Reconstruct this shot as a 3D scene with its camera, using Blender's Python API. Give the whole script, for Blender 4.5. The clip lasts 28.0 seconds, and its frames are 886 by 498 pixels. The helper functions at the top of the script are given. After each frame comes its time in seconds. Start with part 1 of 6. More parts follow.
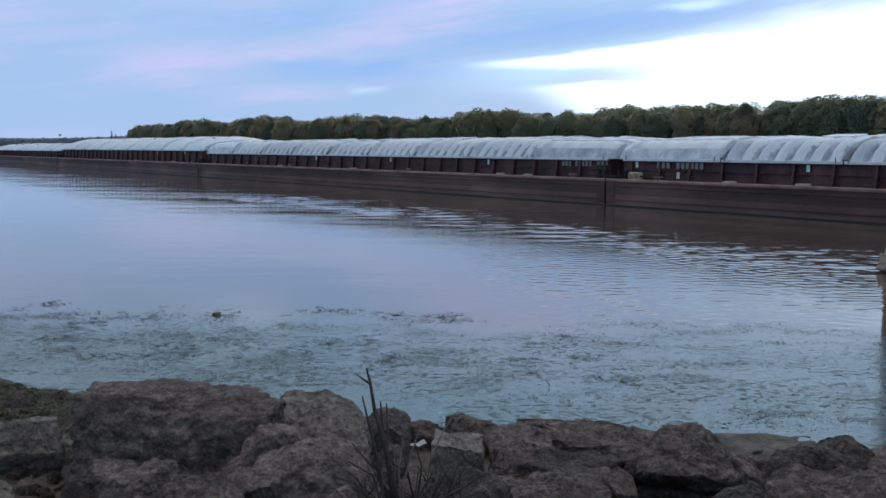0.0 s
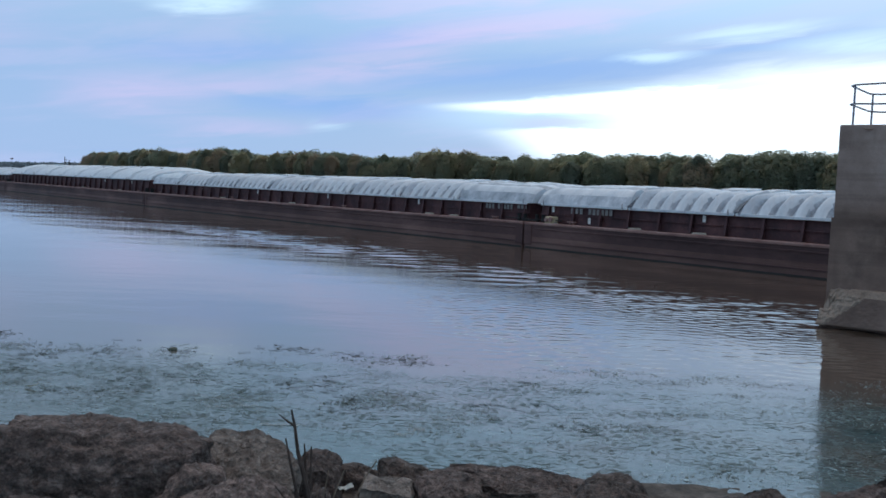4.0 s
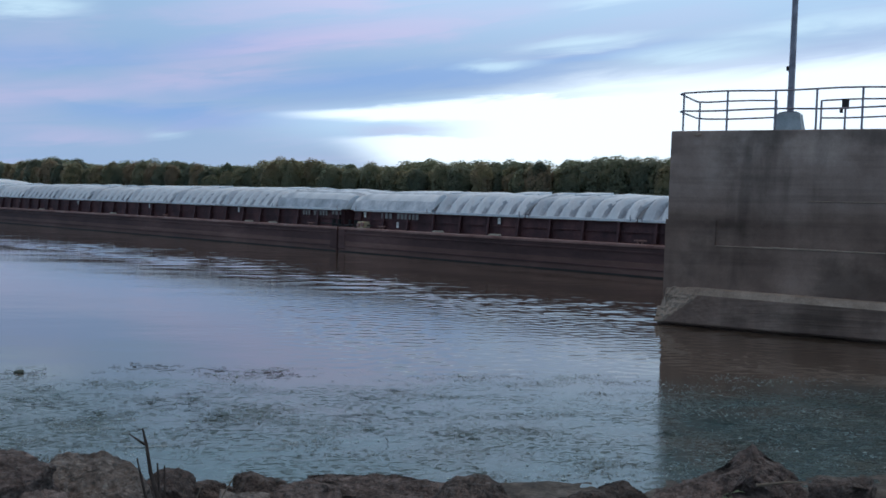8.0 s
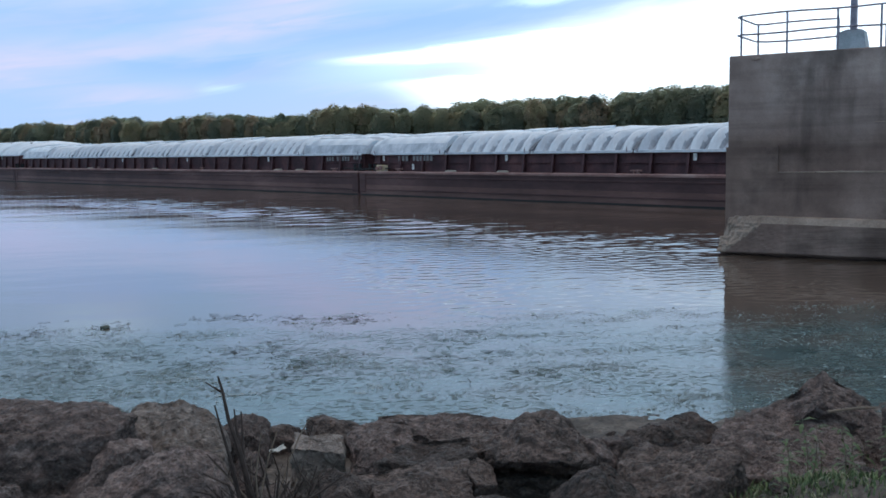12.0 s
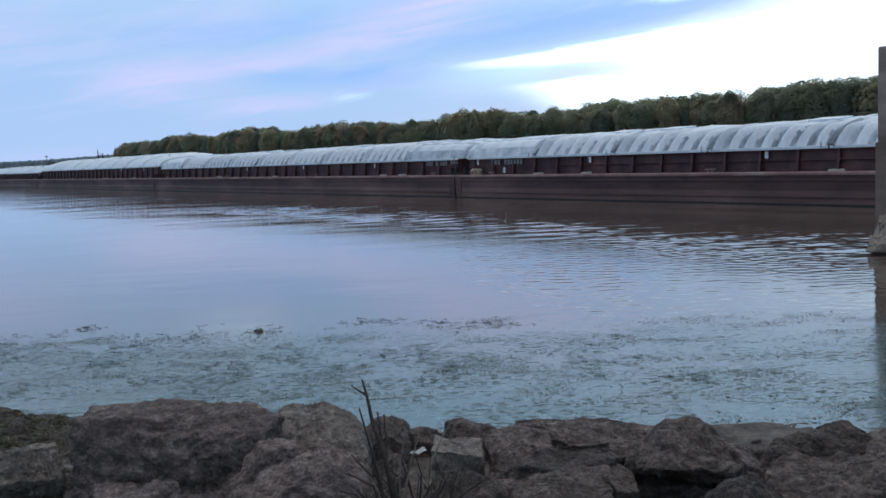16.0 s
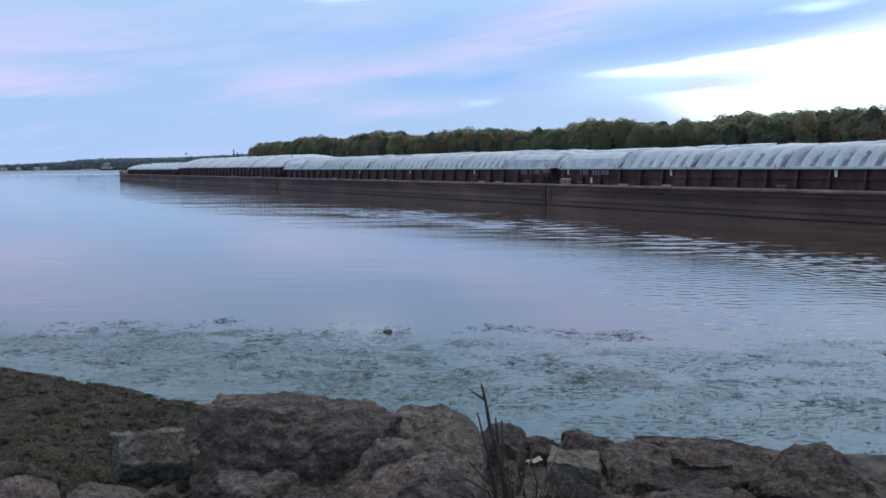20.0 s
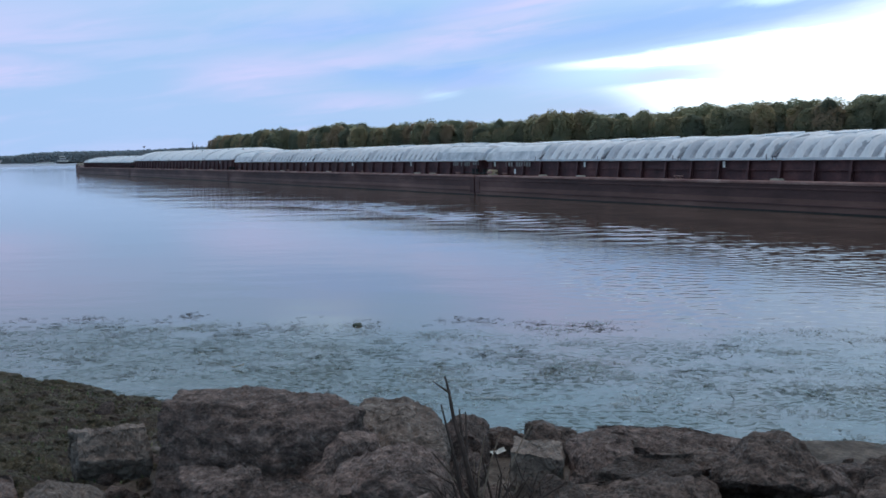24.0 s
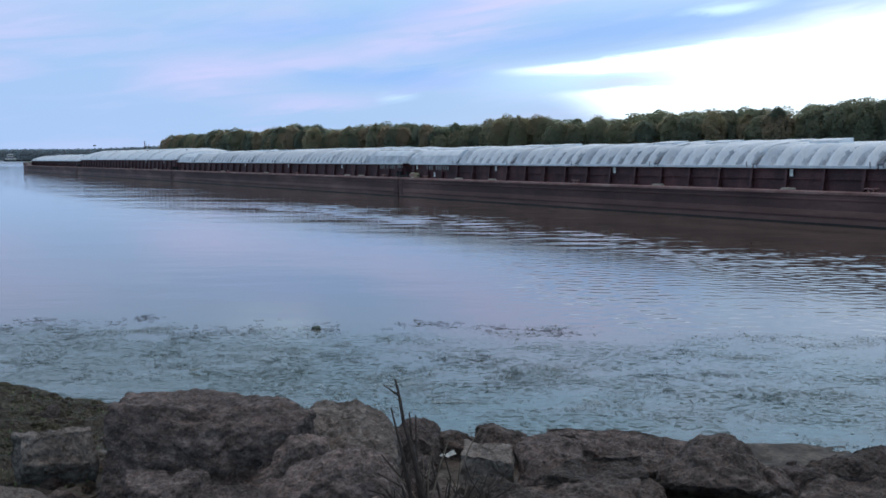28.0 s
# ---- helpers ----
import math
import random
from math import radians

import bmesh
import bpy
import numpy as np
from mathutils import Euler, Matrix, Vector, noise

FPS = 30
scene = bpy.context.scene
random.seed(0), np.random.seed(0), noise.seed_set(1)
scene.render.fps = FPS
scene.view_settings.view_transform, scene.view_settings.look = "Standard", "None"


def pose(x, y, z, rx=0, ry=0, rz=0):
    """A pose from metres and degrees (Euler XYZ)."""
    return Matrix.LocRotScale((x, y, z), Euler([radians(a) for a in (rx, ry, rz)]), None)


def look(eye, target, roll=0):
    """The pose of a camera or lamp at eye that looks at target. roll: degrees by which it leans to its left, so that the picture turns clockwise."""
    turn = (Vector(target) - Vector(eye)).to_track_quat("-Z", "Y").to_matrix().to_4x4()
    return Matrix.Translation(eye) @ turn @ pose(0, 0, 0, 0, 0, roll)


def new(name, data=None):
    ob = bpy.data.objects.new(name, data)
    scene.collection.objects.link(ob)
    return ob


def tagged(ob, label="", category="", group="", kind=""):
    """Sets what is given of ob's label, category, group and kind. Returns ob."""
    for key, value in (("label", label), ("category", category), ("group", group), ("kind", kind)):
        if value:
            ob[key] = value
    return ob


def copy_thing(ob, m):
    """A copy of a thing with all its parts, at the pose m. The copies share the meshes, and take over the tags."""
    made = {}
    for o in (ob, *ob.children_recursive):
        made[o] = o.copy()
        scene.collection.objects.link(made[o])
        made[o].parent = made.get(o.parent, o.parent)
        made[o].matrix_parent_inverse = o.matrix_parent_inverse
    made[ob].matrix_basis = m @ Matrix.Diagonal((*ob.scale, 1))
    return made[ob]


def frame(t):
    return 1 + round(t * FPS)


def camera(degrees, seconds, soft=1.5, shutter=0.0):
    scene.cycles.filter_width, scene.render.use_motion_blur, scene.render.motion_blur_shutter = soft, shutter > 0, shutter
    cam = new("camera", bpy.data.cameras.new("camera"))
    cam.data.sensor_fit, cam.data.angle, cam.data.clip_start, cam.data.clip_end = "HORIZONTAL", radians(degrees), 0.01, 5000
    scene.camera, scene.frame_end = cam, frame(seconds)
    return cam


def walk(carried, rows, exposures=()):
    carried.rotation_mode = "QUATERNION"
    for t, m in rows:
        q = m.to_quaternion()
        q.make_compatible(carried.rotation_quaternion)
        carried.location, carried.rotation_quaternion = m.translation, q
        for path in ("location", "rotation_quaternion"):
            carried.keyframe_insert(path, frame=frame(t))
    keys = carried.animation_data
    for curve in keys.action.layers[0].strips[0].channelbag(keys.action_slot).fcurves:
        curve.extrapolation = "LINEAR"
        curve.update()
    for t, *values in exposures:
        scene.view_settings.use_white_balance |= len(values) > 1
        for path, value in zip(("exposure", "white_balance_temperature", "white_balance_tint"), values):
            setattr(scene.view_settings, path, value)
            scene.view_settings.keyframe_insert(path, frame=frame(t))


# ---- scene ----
cam = camera(49.80, 28.0, soft=1.65)
EYE = 2.886  # eye height above the river
# seconds, then x, y, z and the three turns in degrees
PATH = [
    (0.0, -0.038, 0.006, -0.023, 84.139, -0.396, 0.319),
    (0.5, -0.044, 0.003, -0.015, 84.612, 2.583, 1.205),
    (1.0, -0.020, -0.020, -0.031, 82.849, 3.024, 1.868),
    (1.5, -0.045, -0.007, -0.028, 83.395, 3.592, 5.419),
    (2.0, -0.011, -0.033, -0.021, 83.285, 2.856, 5.066),
    (2.5, 0.002, -0.015, -0.012, 84.143, 1.000, 3.568),
    (3.0, 0.047, -0.021, 0.009, 84.661, 1.816, 5.063),
    (3.5, 0.055, -0.017, 0.015, 85.588, 0.121, 3.994),
    (4.0, 0.105, -0.028, 0.015, 86.588, -2.630, -2.219),
    (4.5, 0.088, 0.017, 0.018, 87.752, -0.850, -7.137),
    (6.5, 0.059, 0.015, -0.001, 88.438, -0.774, -4.079),
    (7.0, 0.066, 0.024, -0.003, 88.207, -0.710, -4.617),
    (7.5, 0.086, 0.014, 0.000, 87.820, -1.221, -8.163),
    (8.0, 0.057, 0.011, 0.000, 87.402, -1.776, -11.379),
    (8.5, 0.047, -0.003, 0.005, 87.257, -2.421, -10.711),
    (9.0, 0.051, -0.005, 0.008, 86.966, -2.532, -10.511),
    (9.5, 0.059, -0.001, 0.001, 86.400, -1.958, -10.937),
    (10.0, 0.054, 0.005, 0.002, 85.574, -0.846, -11.408),
    (10.5, 0.048, 0.013, -0.001, 85.156, 0.098, -11.630),
    (11.0, 0.032, 0.009, -0.003, 84.703, 0.644, -9.319),
    (11.5, 0.041, 0.001, -0.003, 84.249, 0.814, -8.470),
    (13.5, 0.005, 0.015, -0.001, 83.190, 2.492, -5.447),
    (14.0, 0.007, -0.004, 0.002, 83.181, 2.953, -3.949),
    (14.5, 0.021, -0.010, 0.014, 83.368, 3.188, -3.323),
    (15.0, 0.011, -0.003, 0.009, 83.650, 3.332, -2.799),
    (15.5, -0.008, -0.013, 0.010, 83.827, 2.942, -1.646),
    (16.0, -0.015, -0.014, 0.012, 84.270, 2.420, -0.407),
    (16.5, -0.036, 0.003, 0.002, 84.333, 2.176, 1.479),
    (17.0, -0.049, 0.009, -0.006, 84.295, 2.115, 5.520),
    (17.5, -0.043, 0.009, -0.010, 84.152, 2.231, 8.212),
    (18.0, -0.022, -0.015, 0.005, 84.142, 1.618, 8.038),
    (18.5, -0.032, -0.005, 0.000, 84.131, 1.388, 7.595),
    (19.0, -0.030, -0.012, 0.007, 84.413, 1.079, 7.247),
    (19.5, -0.037, -0.002, 0.002, 84.721, 0.995, 7.162),
    (20.0, -0.039, 0.001, 0.003, 84.891, 0.699, 7.061),
    (20.5, -0.031, -0.003, 0.004, 85.151, 0.460, 6.749),
    (21.0, -0.036, 0.003, 0.001, 85.366, 0.184, 6.238),
    (21.5, -0.037, 0.003, 0.005, 85.521, 0.075, 5.793),
    (23.5, -0.040, 0.010, 0.000, 84.624, 0.743, 4.945),
    (24.0, -0.044, 0.020, -0.001, 84.395, 0.866, 4.759),
    (24.5, -0.044, 0.013, -0.001, 84.214, 0.666, 4.795),
    (25.0, -0.051, 0.020, -0.001, 84.080, 1.191, 4.855),
    (25.5, -0.049, 0.015, 0.001, 84.011, 1.112, 4.754),
    (26.0, -0.046, 0.008, 0.006, 84.181, 0.903, 4.463),
    (26.5, -0.043, 0.014, 0.004, 84.314, 0.657, 4.079),
    (27.0, -0.028, -0.006, 0.007, 84.614, 0.244, 3.329),
    (27.5, -0.025, -0.001, 0.006, 84.589, 0.168, 2.869),
    (28.0, -0.022, 0.001, 0.004, 84.564, 0.110, 2.108),
]
EXPOSURES = [(0.0, -0.02), (1.0, 0.08), (2.0, 0.09), (3.0, 0.05), (4.5, -0.15), (6.6, -0.36), (7.2, -0.36), (8.2, -0.28), (9.0, -0.15), (11.0, 0.2), (14.0, 0.22), (16.0, 0.1), (28.0, 0.08)]
walk(cam, [(t, pose(x, y, EYE + z, rx, ry, rz)) for t, x, y, z, rx, ry, rz in PATH], EXPOSURES)

# ---- sky and light ----
SUN_AZ, SUN_EL = -24.0, 5.0  # degrees to the left of +y, and up


def make_world():
    world = bpy.data.worlds.new("evening_sky")
    scene.world = world
    world.use_nodes = True
    nt = world.node_tree
    nt.nodes.clear()
    link = nt.links.new

    def math_node(op, a, b=0.0, c=0.0):
        n = nt.nodes.new("ShaderNodeMath")
        n.operation = op
        for k, v in enumerate((a, b, c)):
            if isinstance(v, (int, float)):
                n.inputs[k].default_value = v
            else:
                link(v, n.inputs[k])
        return n.outputs[0]

    def smooth(v, lo, hi):
        n = nt.nodes.new("ShaderNodeMapRange")
        n.interpolation_type = "SMOOTHSTEP"
        link(v, n.inputs[0])
        n.inputs[1].default_value, n.inputs[2].default_value = min(lo, hi), max(lo, hi)
        if lo > hi:
            n.inputs[3].default_value, n.inputs[4].default_value = 1.0, 0.0
        return n.outputs[0]

    def mix(fac, a, b):
        n = nt.nodes.new("ShaderNodeMix")
        n.data_type = "RGBA"
        for k, v in ((0, fac), (6, a), (7, b)):
            if isinstance(v, (int, float)):
                n.inputs[k].default_value = v
            elif isinstance(v, tuple):
                n.inputs[k].default_value = (*v, 1)
            else:
                link(v, n.inputs[k])
        return n.outputs[2]

    def noise_of(vec, scale, detail, rough, distort=0.0):
        n = nt.nodes.new("ShaderNodeTexNoise")
        link(vec, n.inputs["Vector"])
        n.inputs["Scale"].default_value, n.inputs["Detail"].default_value = scale, detail
        n.inputs["Roughness"].default_value, n.inputs["Distortion"].default_value = rough, distort
        return n.outputs[0]

    def vec(x, y, z=0.0):
        n = nt.nodes.new("ShaderNodeCombineXYZ")
        for k, v in enumerate((x, y, z)):
            if isinstance(v, (int, float)):
                n.inputs[k].default_value = v
            else:
                link(v, n.inputs[k])
        return n.outputs[0]

    way = nt.nodes.new("ShaderNodeTexCoord").outputs["Generated"]
    sep = nt.nodes.new("ShaderNodeSeparateXYZ")
    link(way, sep.inputs[0])
    x, y, z = sep.outputs
    az = math_node("MULTIPLY", math_node("ARCTAN2", x, y), 57.2958)  # to the right
    el = math_node("MULTIPLY", math_node("ARCSINE", z), 57.2958)
    sky = nt.nodes.new("ShaderNodeTexSky")
    sky.sky_type, sky.sun_disc = "NISHITA", False
    sky.sun_elevation, sky.sun_rotation = radians(SUN_EL), radians(-SUN_AZ)
    sky.air_density, sky.dust_density, sky.ozone_density = 1.0, 0.6, 3.0
    scaled = nt.nodes.new("ShaderNodeVectorMath")
    scaled.operation = "SCALE"
    link(sky.outputs[0], scaled.inputs[0])
    scaled.inputs["Scale"].default_value = 0.1
    # high blue air over the Nishita light
    blue = mix(smooth(el, 7.0, 19.0), (0.39, 0.61, 0.98), (0.50, 0.88, 1.22))
    blue = mix(smooth(el, 30.0, 55.0), blue, (0.74, 0.66, 0.68))  # unseen lavender-grey tone overhead, added to make the light from above neutral
    base = mix(0.85, scaled.outputs[0], blue)
    # long thin cloud on a tilted grain: two noises that fray and shift the bars below
    lift = math_node("SUBTRACT", el, math_node("MULTIPLY", az, 0.13))
    n1 = noise_of(vec(math_node("MULTIPLY", az, 0.06), math_node("MULTIPLY", lift, 0.30)), 1.0, 4, 0.5, 0.6)
    n2 = noise_of(vec(math_node("MULTIPLY", az, 0.13), math_node("MULTIPLY", lift, 0.95), 4.0), 1.0, 5, 0.58, 0.5)

    def minus(a, b):
        return math_node("SUBTRACT", a, b)

    def plus(a, b):
        return math_node("ADD", a, b)

    def times(*a):
        out = a[0]
        for b in a[1:]:
            out = math_node("MULTIPLY", out, b)
        return out

    def slope(a, b):
        return math_node("MULTIPLY_ADD", az, a, b)

    frayed = vec(plus(az, times(minus(n1, 0.5), 7.0)), plus(el, plus(times(minus(n1, 0.5), 1.5), times(minus(n2, 0.5), 1.5))))
    combed = smooth(n2, 0.28, 0.62)

    def bar(a0, e0, half_az, half_el, tilt, core=0.1):
        """A soft bar of cloud: its place and half size in degrees, and its rise to the right."""
        mp = nt.nodes.new("ShaderNodeMapping")
        mp.vector_type = "TEXTURE"
        mp.inputs["Location"].default_value = (a0, e0, 0)
        mp.inputs["Rotation"].default_value = (0, 0, math.atan(tilt))
        mp.inputs["Scale"].default_value = (half_az, half_el, 1)
        link(frayed, mp.inputs[0])
        ln = nt.nodes.new("ShaderNodeVectorMath")
        ln.operation = "LENGTH"
        link(mp.outputs[0], ln.inputs[0])
        return smooth(ln.outputs["Value"], 1.0, core)

    def most(*bars):
        out = bars[0]
        for q in bars[1:]:
            out = math_node("MAXIMUM", out, q)
        return out

    low = smooth(el, 21.0, 12.0)
    col = base
    # deeper blue lanes between the clouds
    lanes = most(bar(8, 7.3, 17, 1.5, 0.10), bar(-4, 4.8, 12, 1.0, 0.02), bar(1, 9.2, 11, 1.0, 0.17), bar(-11, 7.6, 9, 1.3, 0.06), bar(20, 9.0, 9, 0.8, 0.14))
    col = mix(times(lanes, low, 0.52), col, (0.25, 0.48, 0.97))
    # pale haze low to the west
    col = mix(times(smooth(el, 8.0, 1.0), smooth(az, -2.0, -20.0), 0.55), col, (0.405, 0.575, 0.90))
    col = mix(times(smooth(az, 0.0, -14.0), smooth(el, 5.0, 13.0), low, 0.45), col, (0.50, 0.66, 0.88))
    # rosy bars, the long ones climbing to the right
    rosy = most(bar(6.5, 10.0, 17, 1.5, 0.17), times(bar(-2.5, 7.5, 10, 1.2, 0.19), 0.75), times(bar(-15.5, 4.8, 7.0, 1.9, 0.10), 0.85), times(bar(-31, 7.0, 14, 2.2, 0.05), 0.7),
                bar(-31, 4.9, 8, 1.4, 0.03), times(bar(-11.5, 5.6, 9, 0.9, 0.12), 0.7), times(bar(-11.0, 3.2, 7, 0.8, 0.05), 0.6), bar(8, 12.3, 18, 1.7, 0.14))
    col = mix(times(rosy, plus(0.45, times(combed, 0.55)), low, plus(0.75, times(smooth(az, -8.0, 2.0), 0.17))), col, (0.70, 0.655, 0.98))
    veil = smooth(plus(times(n1, 0.6), times(n2, 0.4)), 0.46, 0.62)
    col = mix(times(veil, low, 0.30), col, (0.60, 0.64, 0.97))
    # a pale glow round the sunset
    ahead = math_node("ADD", math_node("MULTIPLY", x, -math.sin(radians(SUN_AZ))), math_node("MULTIPLY", y, math.cos(radians(SUN_AZ))))
    glow = math_node("MULTIPLY", times(smooth(ahead, 0.80, 0.98), smooth(el, 7.0, 14.0)), smooth(el, 36.0, 16.0))
    col = mix(math_node("MULTIPLY", glow, 0.48), col, (0.74, 1.02, 1.36))
    # bright shreds of thin cloud above the break, towards the sun
    shreds = most(bar(14, 8.3, 4.0, 0.55, 0.10), bar(20, 9.9, 6.0, 0.7, 0.10), bar(26, 9.2, 8.0, 0.9, 0.08), bar(33, 10.6, 9.0, 1.0, 0.10), bar(-12.5, 10.1, 4.5, 0.9, 0.05), bar(23, 12.4, 8.0, 0.7, 0.10), times(bar(-4.8, 3.65, 1.8, 0.6, 0.05), 0.42))
    col = mix(times(shreds, plus(0.35, times(combed, 0.65)), 0.75), col, (0.80, 1.10, 1.30))
    # the bright break over the sunset: two thin streaks that widen and join to the right, with a lilac gap between their tips
    torn = plus(el, times(minus(n2, 0.5), 1.7, smooth(az, -2.0, 14.0)))
    rim = slope(0.092, 5.06)
    above = minus(torn, rim)
    edge = most(smooth(above, 0.16, -0.20), times(smooth(above, 1.7, -0.4), smooth(az, 11.0, 23.0)))
    sill = slope(-0.40, 5.0)
    floor = smooth(minus(torn, sill), -0.6, 1.5)
    upper = times(edge, smooth(torn, 4.70, 5.20), smooth(az, -0.5, 6.0))
    lower = times(smooth(minus(slope(0.06, 3.62), torn), -0.12, 0.25), floor, smooth(az, 2.2, 9.0))
    joined = times(edge, floor, smooth(az, 7.0, 15.0))
    halo = times(smooth(above, 0.7, -0.6), smooth(el, 2.6, 5.0), smooth(az, -3.0, 7.0))
    col = mix(times(halo, 0.75), col, (0.70, 1.00, 1.30))
    fade = minus(1.0, smooth(az, 60.0, 110.0))
    wedge = times(most(upper, lower, joined), fade)
    col = mix(wedge, col, (1.22, 1.42, 1.62))
    col = mix(times(bar(9.0, 4.45, 5.2, 0.42, 0.03), smooth(az, 15.0, 8.0), 0.55), col, (0.66, 0.72, 1.02))
    # the sky away from the sunset is dimmer
    dim = nt.nodes.new("ShaderNodeVectorMath")
    dim.operation = "SCALE"
    link(col, dim.inputs[0])
    link(math_node("ADD", 0.73, math_node("MULTIPLY", smooth(ahead, -0.6, 0.7), 0.27)), dim.inputs["Scale"])
    col = dim.outputs[0]
    bg = nt.nodes.new("ShaderNodeBackground")
    link(col, bg.inputs[0])
    bg.inputs[1].default_value = 1.0
    out = nt.nodes.new("ShaderNodeOutputWorld")
    link(bg.outputs[0], out.inputs[0])


make_world()
sun = new("sun", bpy.data.lights.new("sun", "SUN"))
sun.data.energy, sun.data.angle, sun.data.color = 0.5, radians(70), (1.0, 0.94, 0.88)  # light through high cloud
sun.matrix_world = look((0, 0, 50), (30 * math.sin(radians(SUN_AZ)), -30 * math.cos(radians(SUN_AZ)), 0))

# ---- materials ----
def material(name, stops, scale=3.0, detail=6, rough=0.8, bump=0.2, bump_scale=20.0, metal=0.0, fine=0.0, per_object=0.0, stretch=(1, 1, 1), ior=1.45, spec=0.5, per_island=0.0, sheer=0.0, crisp=0.6, detail2=5, relief=0.0):
    """A surface of two noises: broad stains through a colour ramp, and grain as relief; metres in object space."""
    m = bpy.data.materials.new(name)
    m.use_nodes = True
    nt = m.node_tree
    link, bsdf = nt.links.new, nt.nodes["Principled BSDF"]
    co = nt.nodes.new("ShaderNodeTexCoord")
    mp = nt.nodes.new("ShaderNodeMapping")
    mp.inputs["Scale"].default_value = stretch
    link(co.outputs["Object"], mp.inputs[0])
    n = nt.nodes.new("ShaderNodeTexNoise")
    n.inputs["Scale"].default_value, n.inputs["Detail"].default_value, n.inputs["Roughness"].default_value = scale, detail, 0.62
    link(mp.outputs[0], n.inputs["Vector"])
    fac = n.outputs[0]
    if per_object or per_island:
        src = nt.nodes.new("ShaderNodeObjectInfo").outputs["Random"] if per_object else nt.nodes.new("ShaderNodeNewGeometry").outputs["Random Per Island"]
        ad = nt.nodes.new("ShaderNodeMath")
        ad.operation = "MULTIPLY_ADD"
        link(src, ad.inputs[0])
        ad.inputs[1].default_value = per_object or per_island
        link(fac, ad.inputs[2])
        su = nt.nodes.new("ShaderNodeMath")
        su.operation = "SUBTRACT"
        link(ad.outputs[0], su.inputs[0])
        su.inputs[1].default_value = (per_object or per_island) / 2
        fac = su.outputs[0]
    ramp = nt.nodes.new("ShaderNodeValToRGB")
    els = ramp.color_ramp.elements
    while len(els) < len(stops):
        els.new(0.5)
    for e, (p, c) in zip(els, stops):
        e.position, e.color = p, (*c, 1)
    link(fac, ramp.inputs[0])
    colour = ramp.outputs[0]
    g = nt.nodes.new("ShaderNodeTexNoise")
    g.inputs["Scale"].default_value, g.inputs["Detail"].default_value, g.inputs["Roughness"].default_value = bump_scale, detail2, crisp
    link(mp.outputs[0], g.inputs["Vector"])
    if fine:
        r2 = nt.nodes.new("ShaderNodeMapRange")
        link(g.outputs[0], r2.inputs[0])
        r2.inputs[1].default_value, r2.inputs[2].default_value = 0.3, 0.7
        r2.inputs[3].default_value, r2.inputs[4].default_value = 1 - fine, 1 + fine
        mul = nt.nodes.new("ShaderNodeVectorMath")
        mul.operation = "SCALE"
        link(colour, mul.inputs[0])
        link(r2.outputs[0], mul.inputs["Scale"])
        colour = mul.outputs[0]
    link(colour, bsdf.inputs["Base Color"])
    bsdf.inputs["Roughness"].default_value, bsdf.inputs["Metallic"].default_value = rough, metal
    bsdf.inputs["IOR"].default_value, bsdf.inputs["Specular IOR Level"].default_value = ior, spec
    if bump:
        b = nt.nodes.new("ShaderNodeBump")
        b.inputs["Strength"].default_value, b.inputs["Distance"].default_value = bump, relief or 0.5 / bump_scale
        link(g.outputs[0], b.inputs["Height"])
        link(b.outputs[0], bsdf.inputs["Normal"])
    if sheer:
        # thin leaves let light through
        tl = nt.nodes.new("ShaderNodeBsdfTranslucent")
        link(colour, tl.inputs[0])
        mx = nt.nodes.new("ShaderNodeMixShader")
        mx.inputs[0].default_value = sheer
        link(bsdf.outputs[0], mx.inputs[1])
        link(tl.outputs[0], mx.inputs[2])
        link(mx.outputs[0], nt.nodes["Material Output"].inputs[0])
    return m


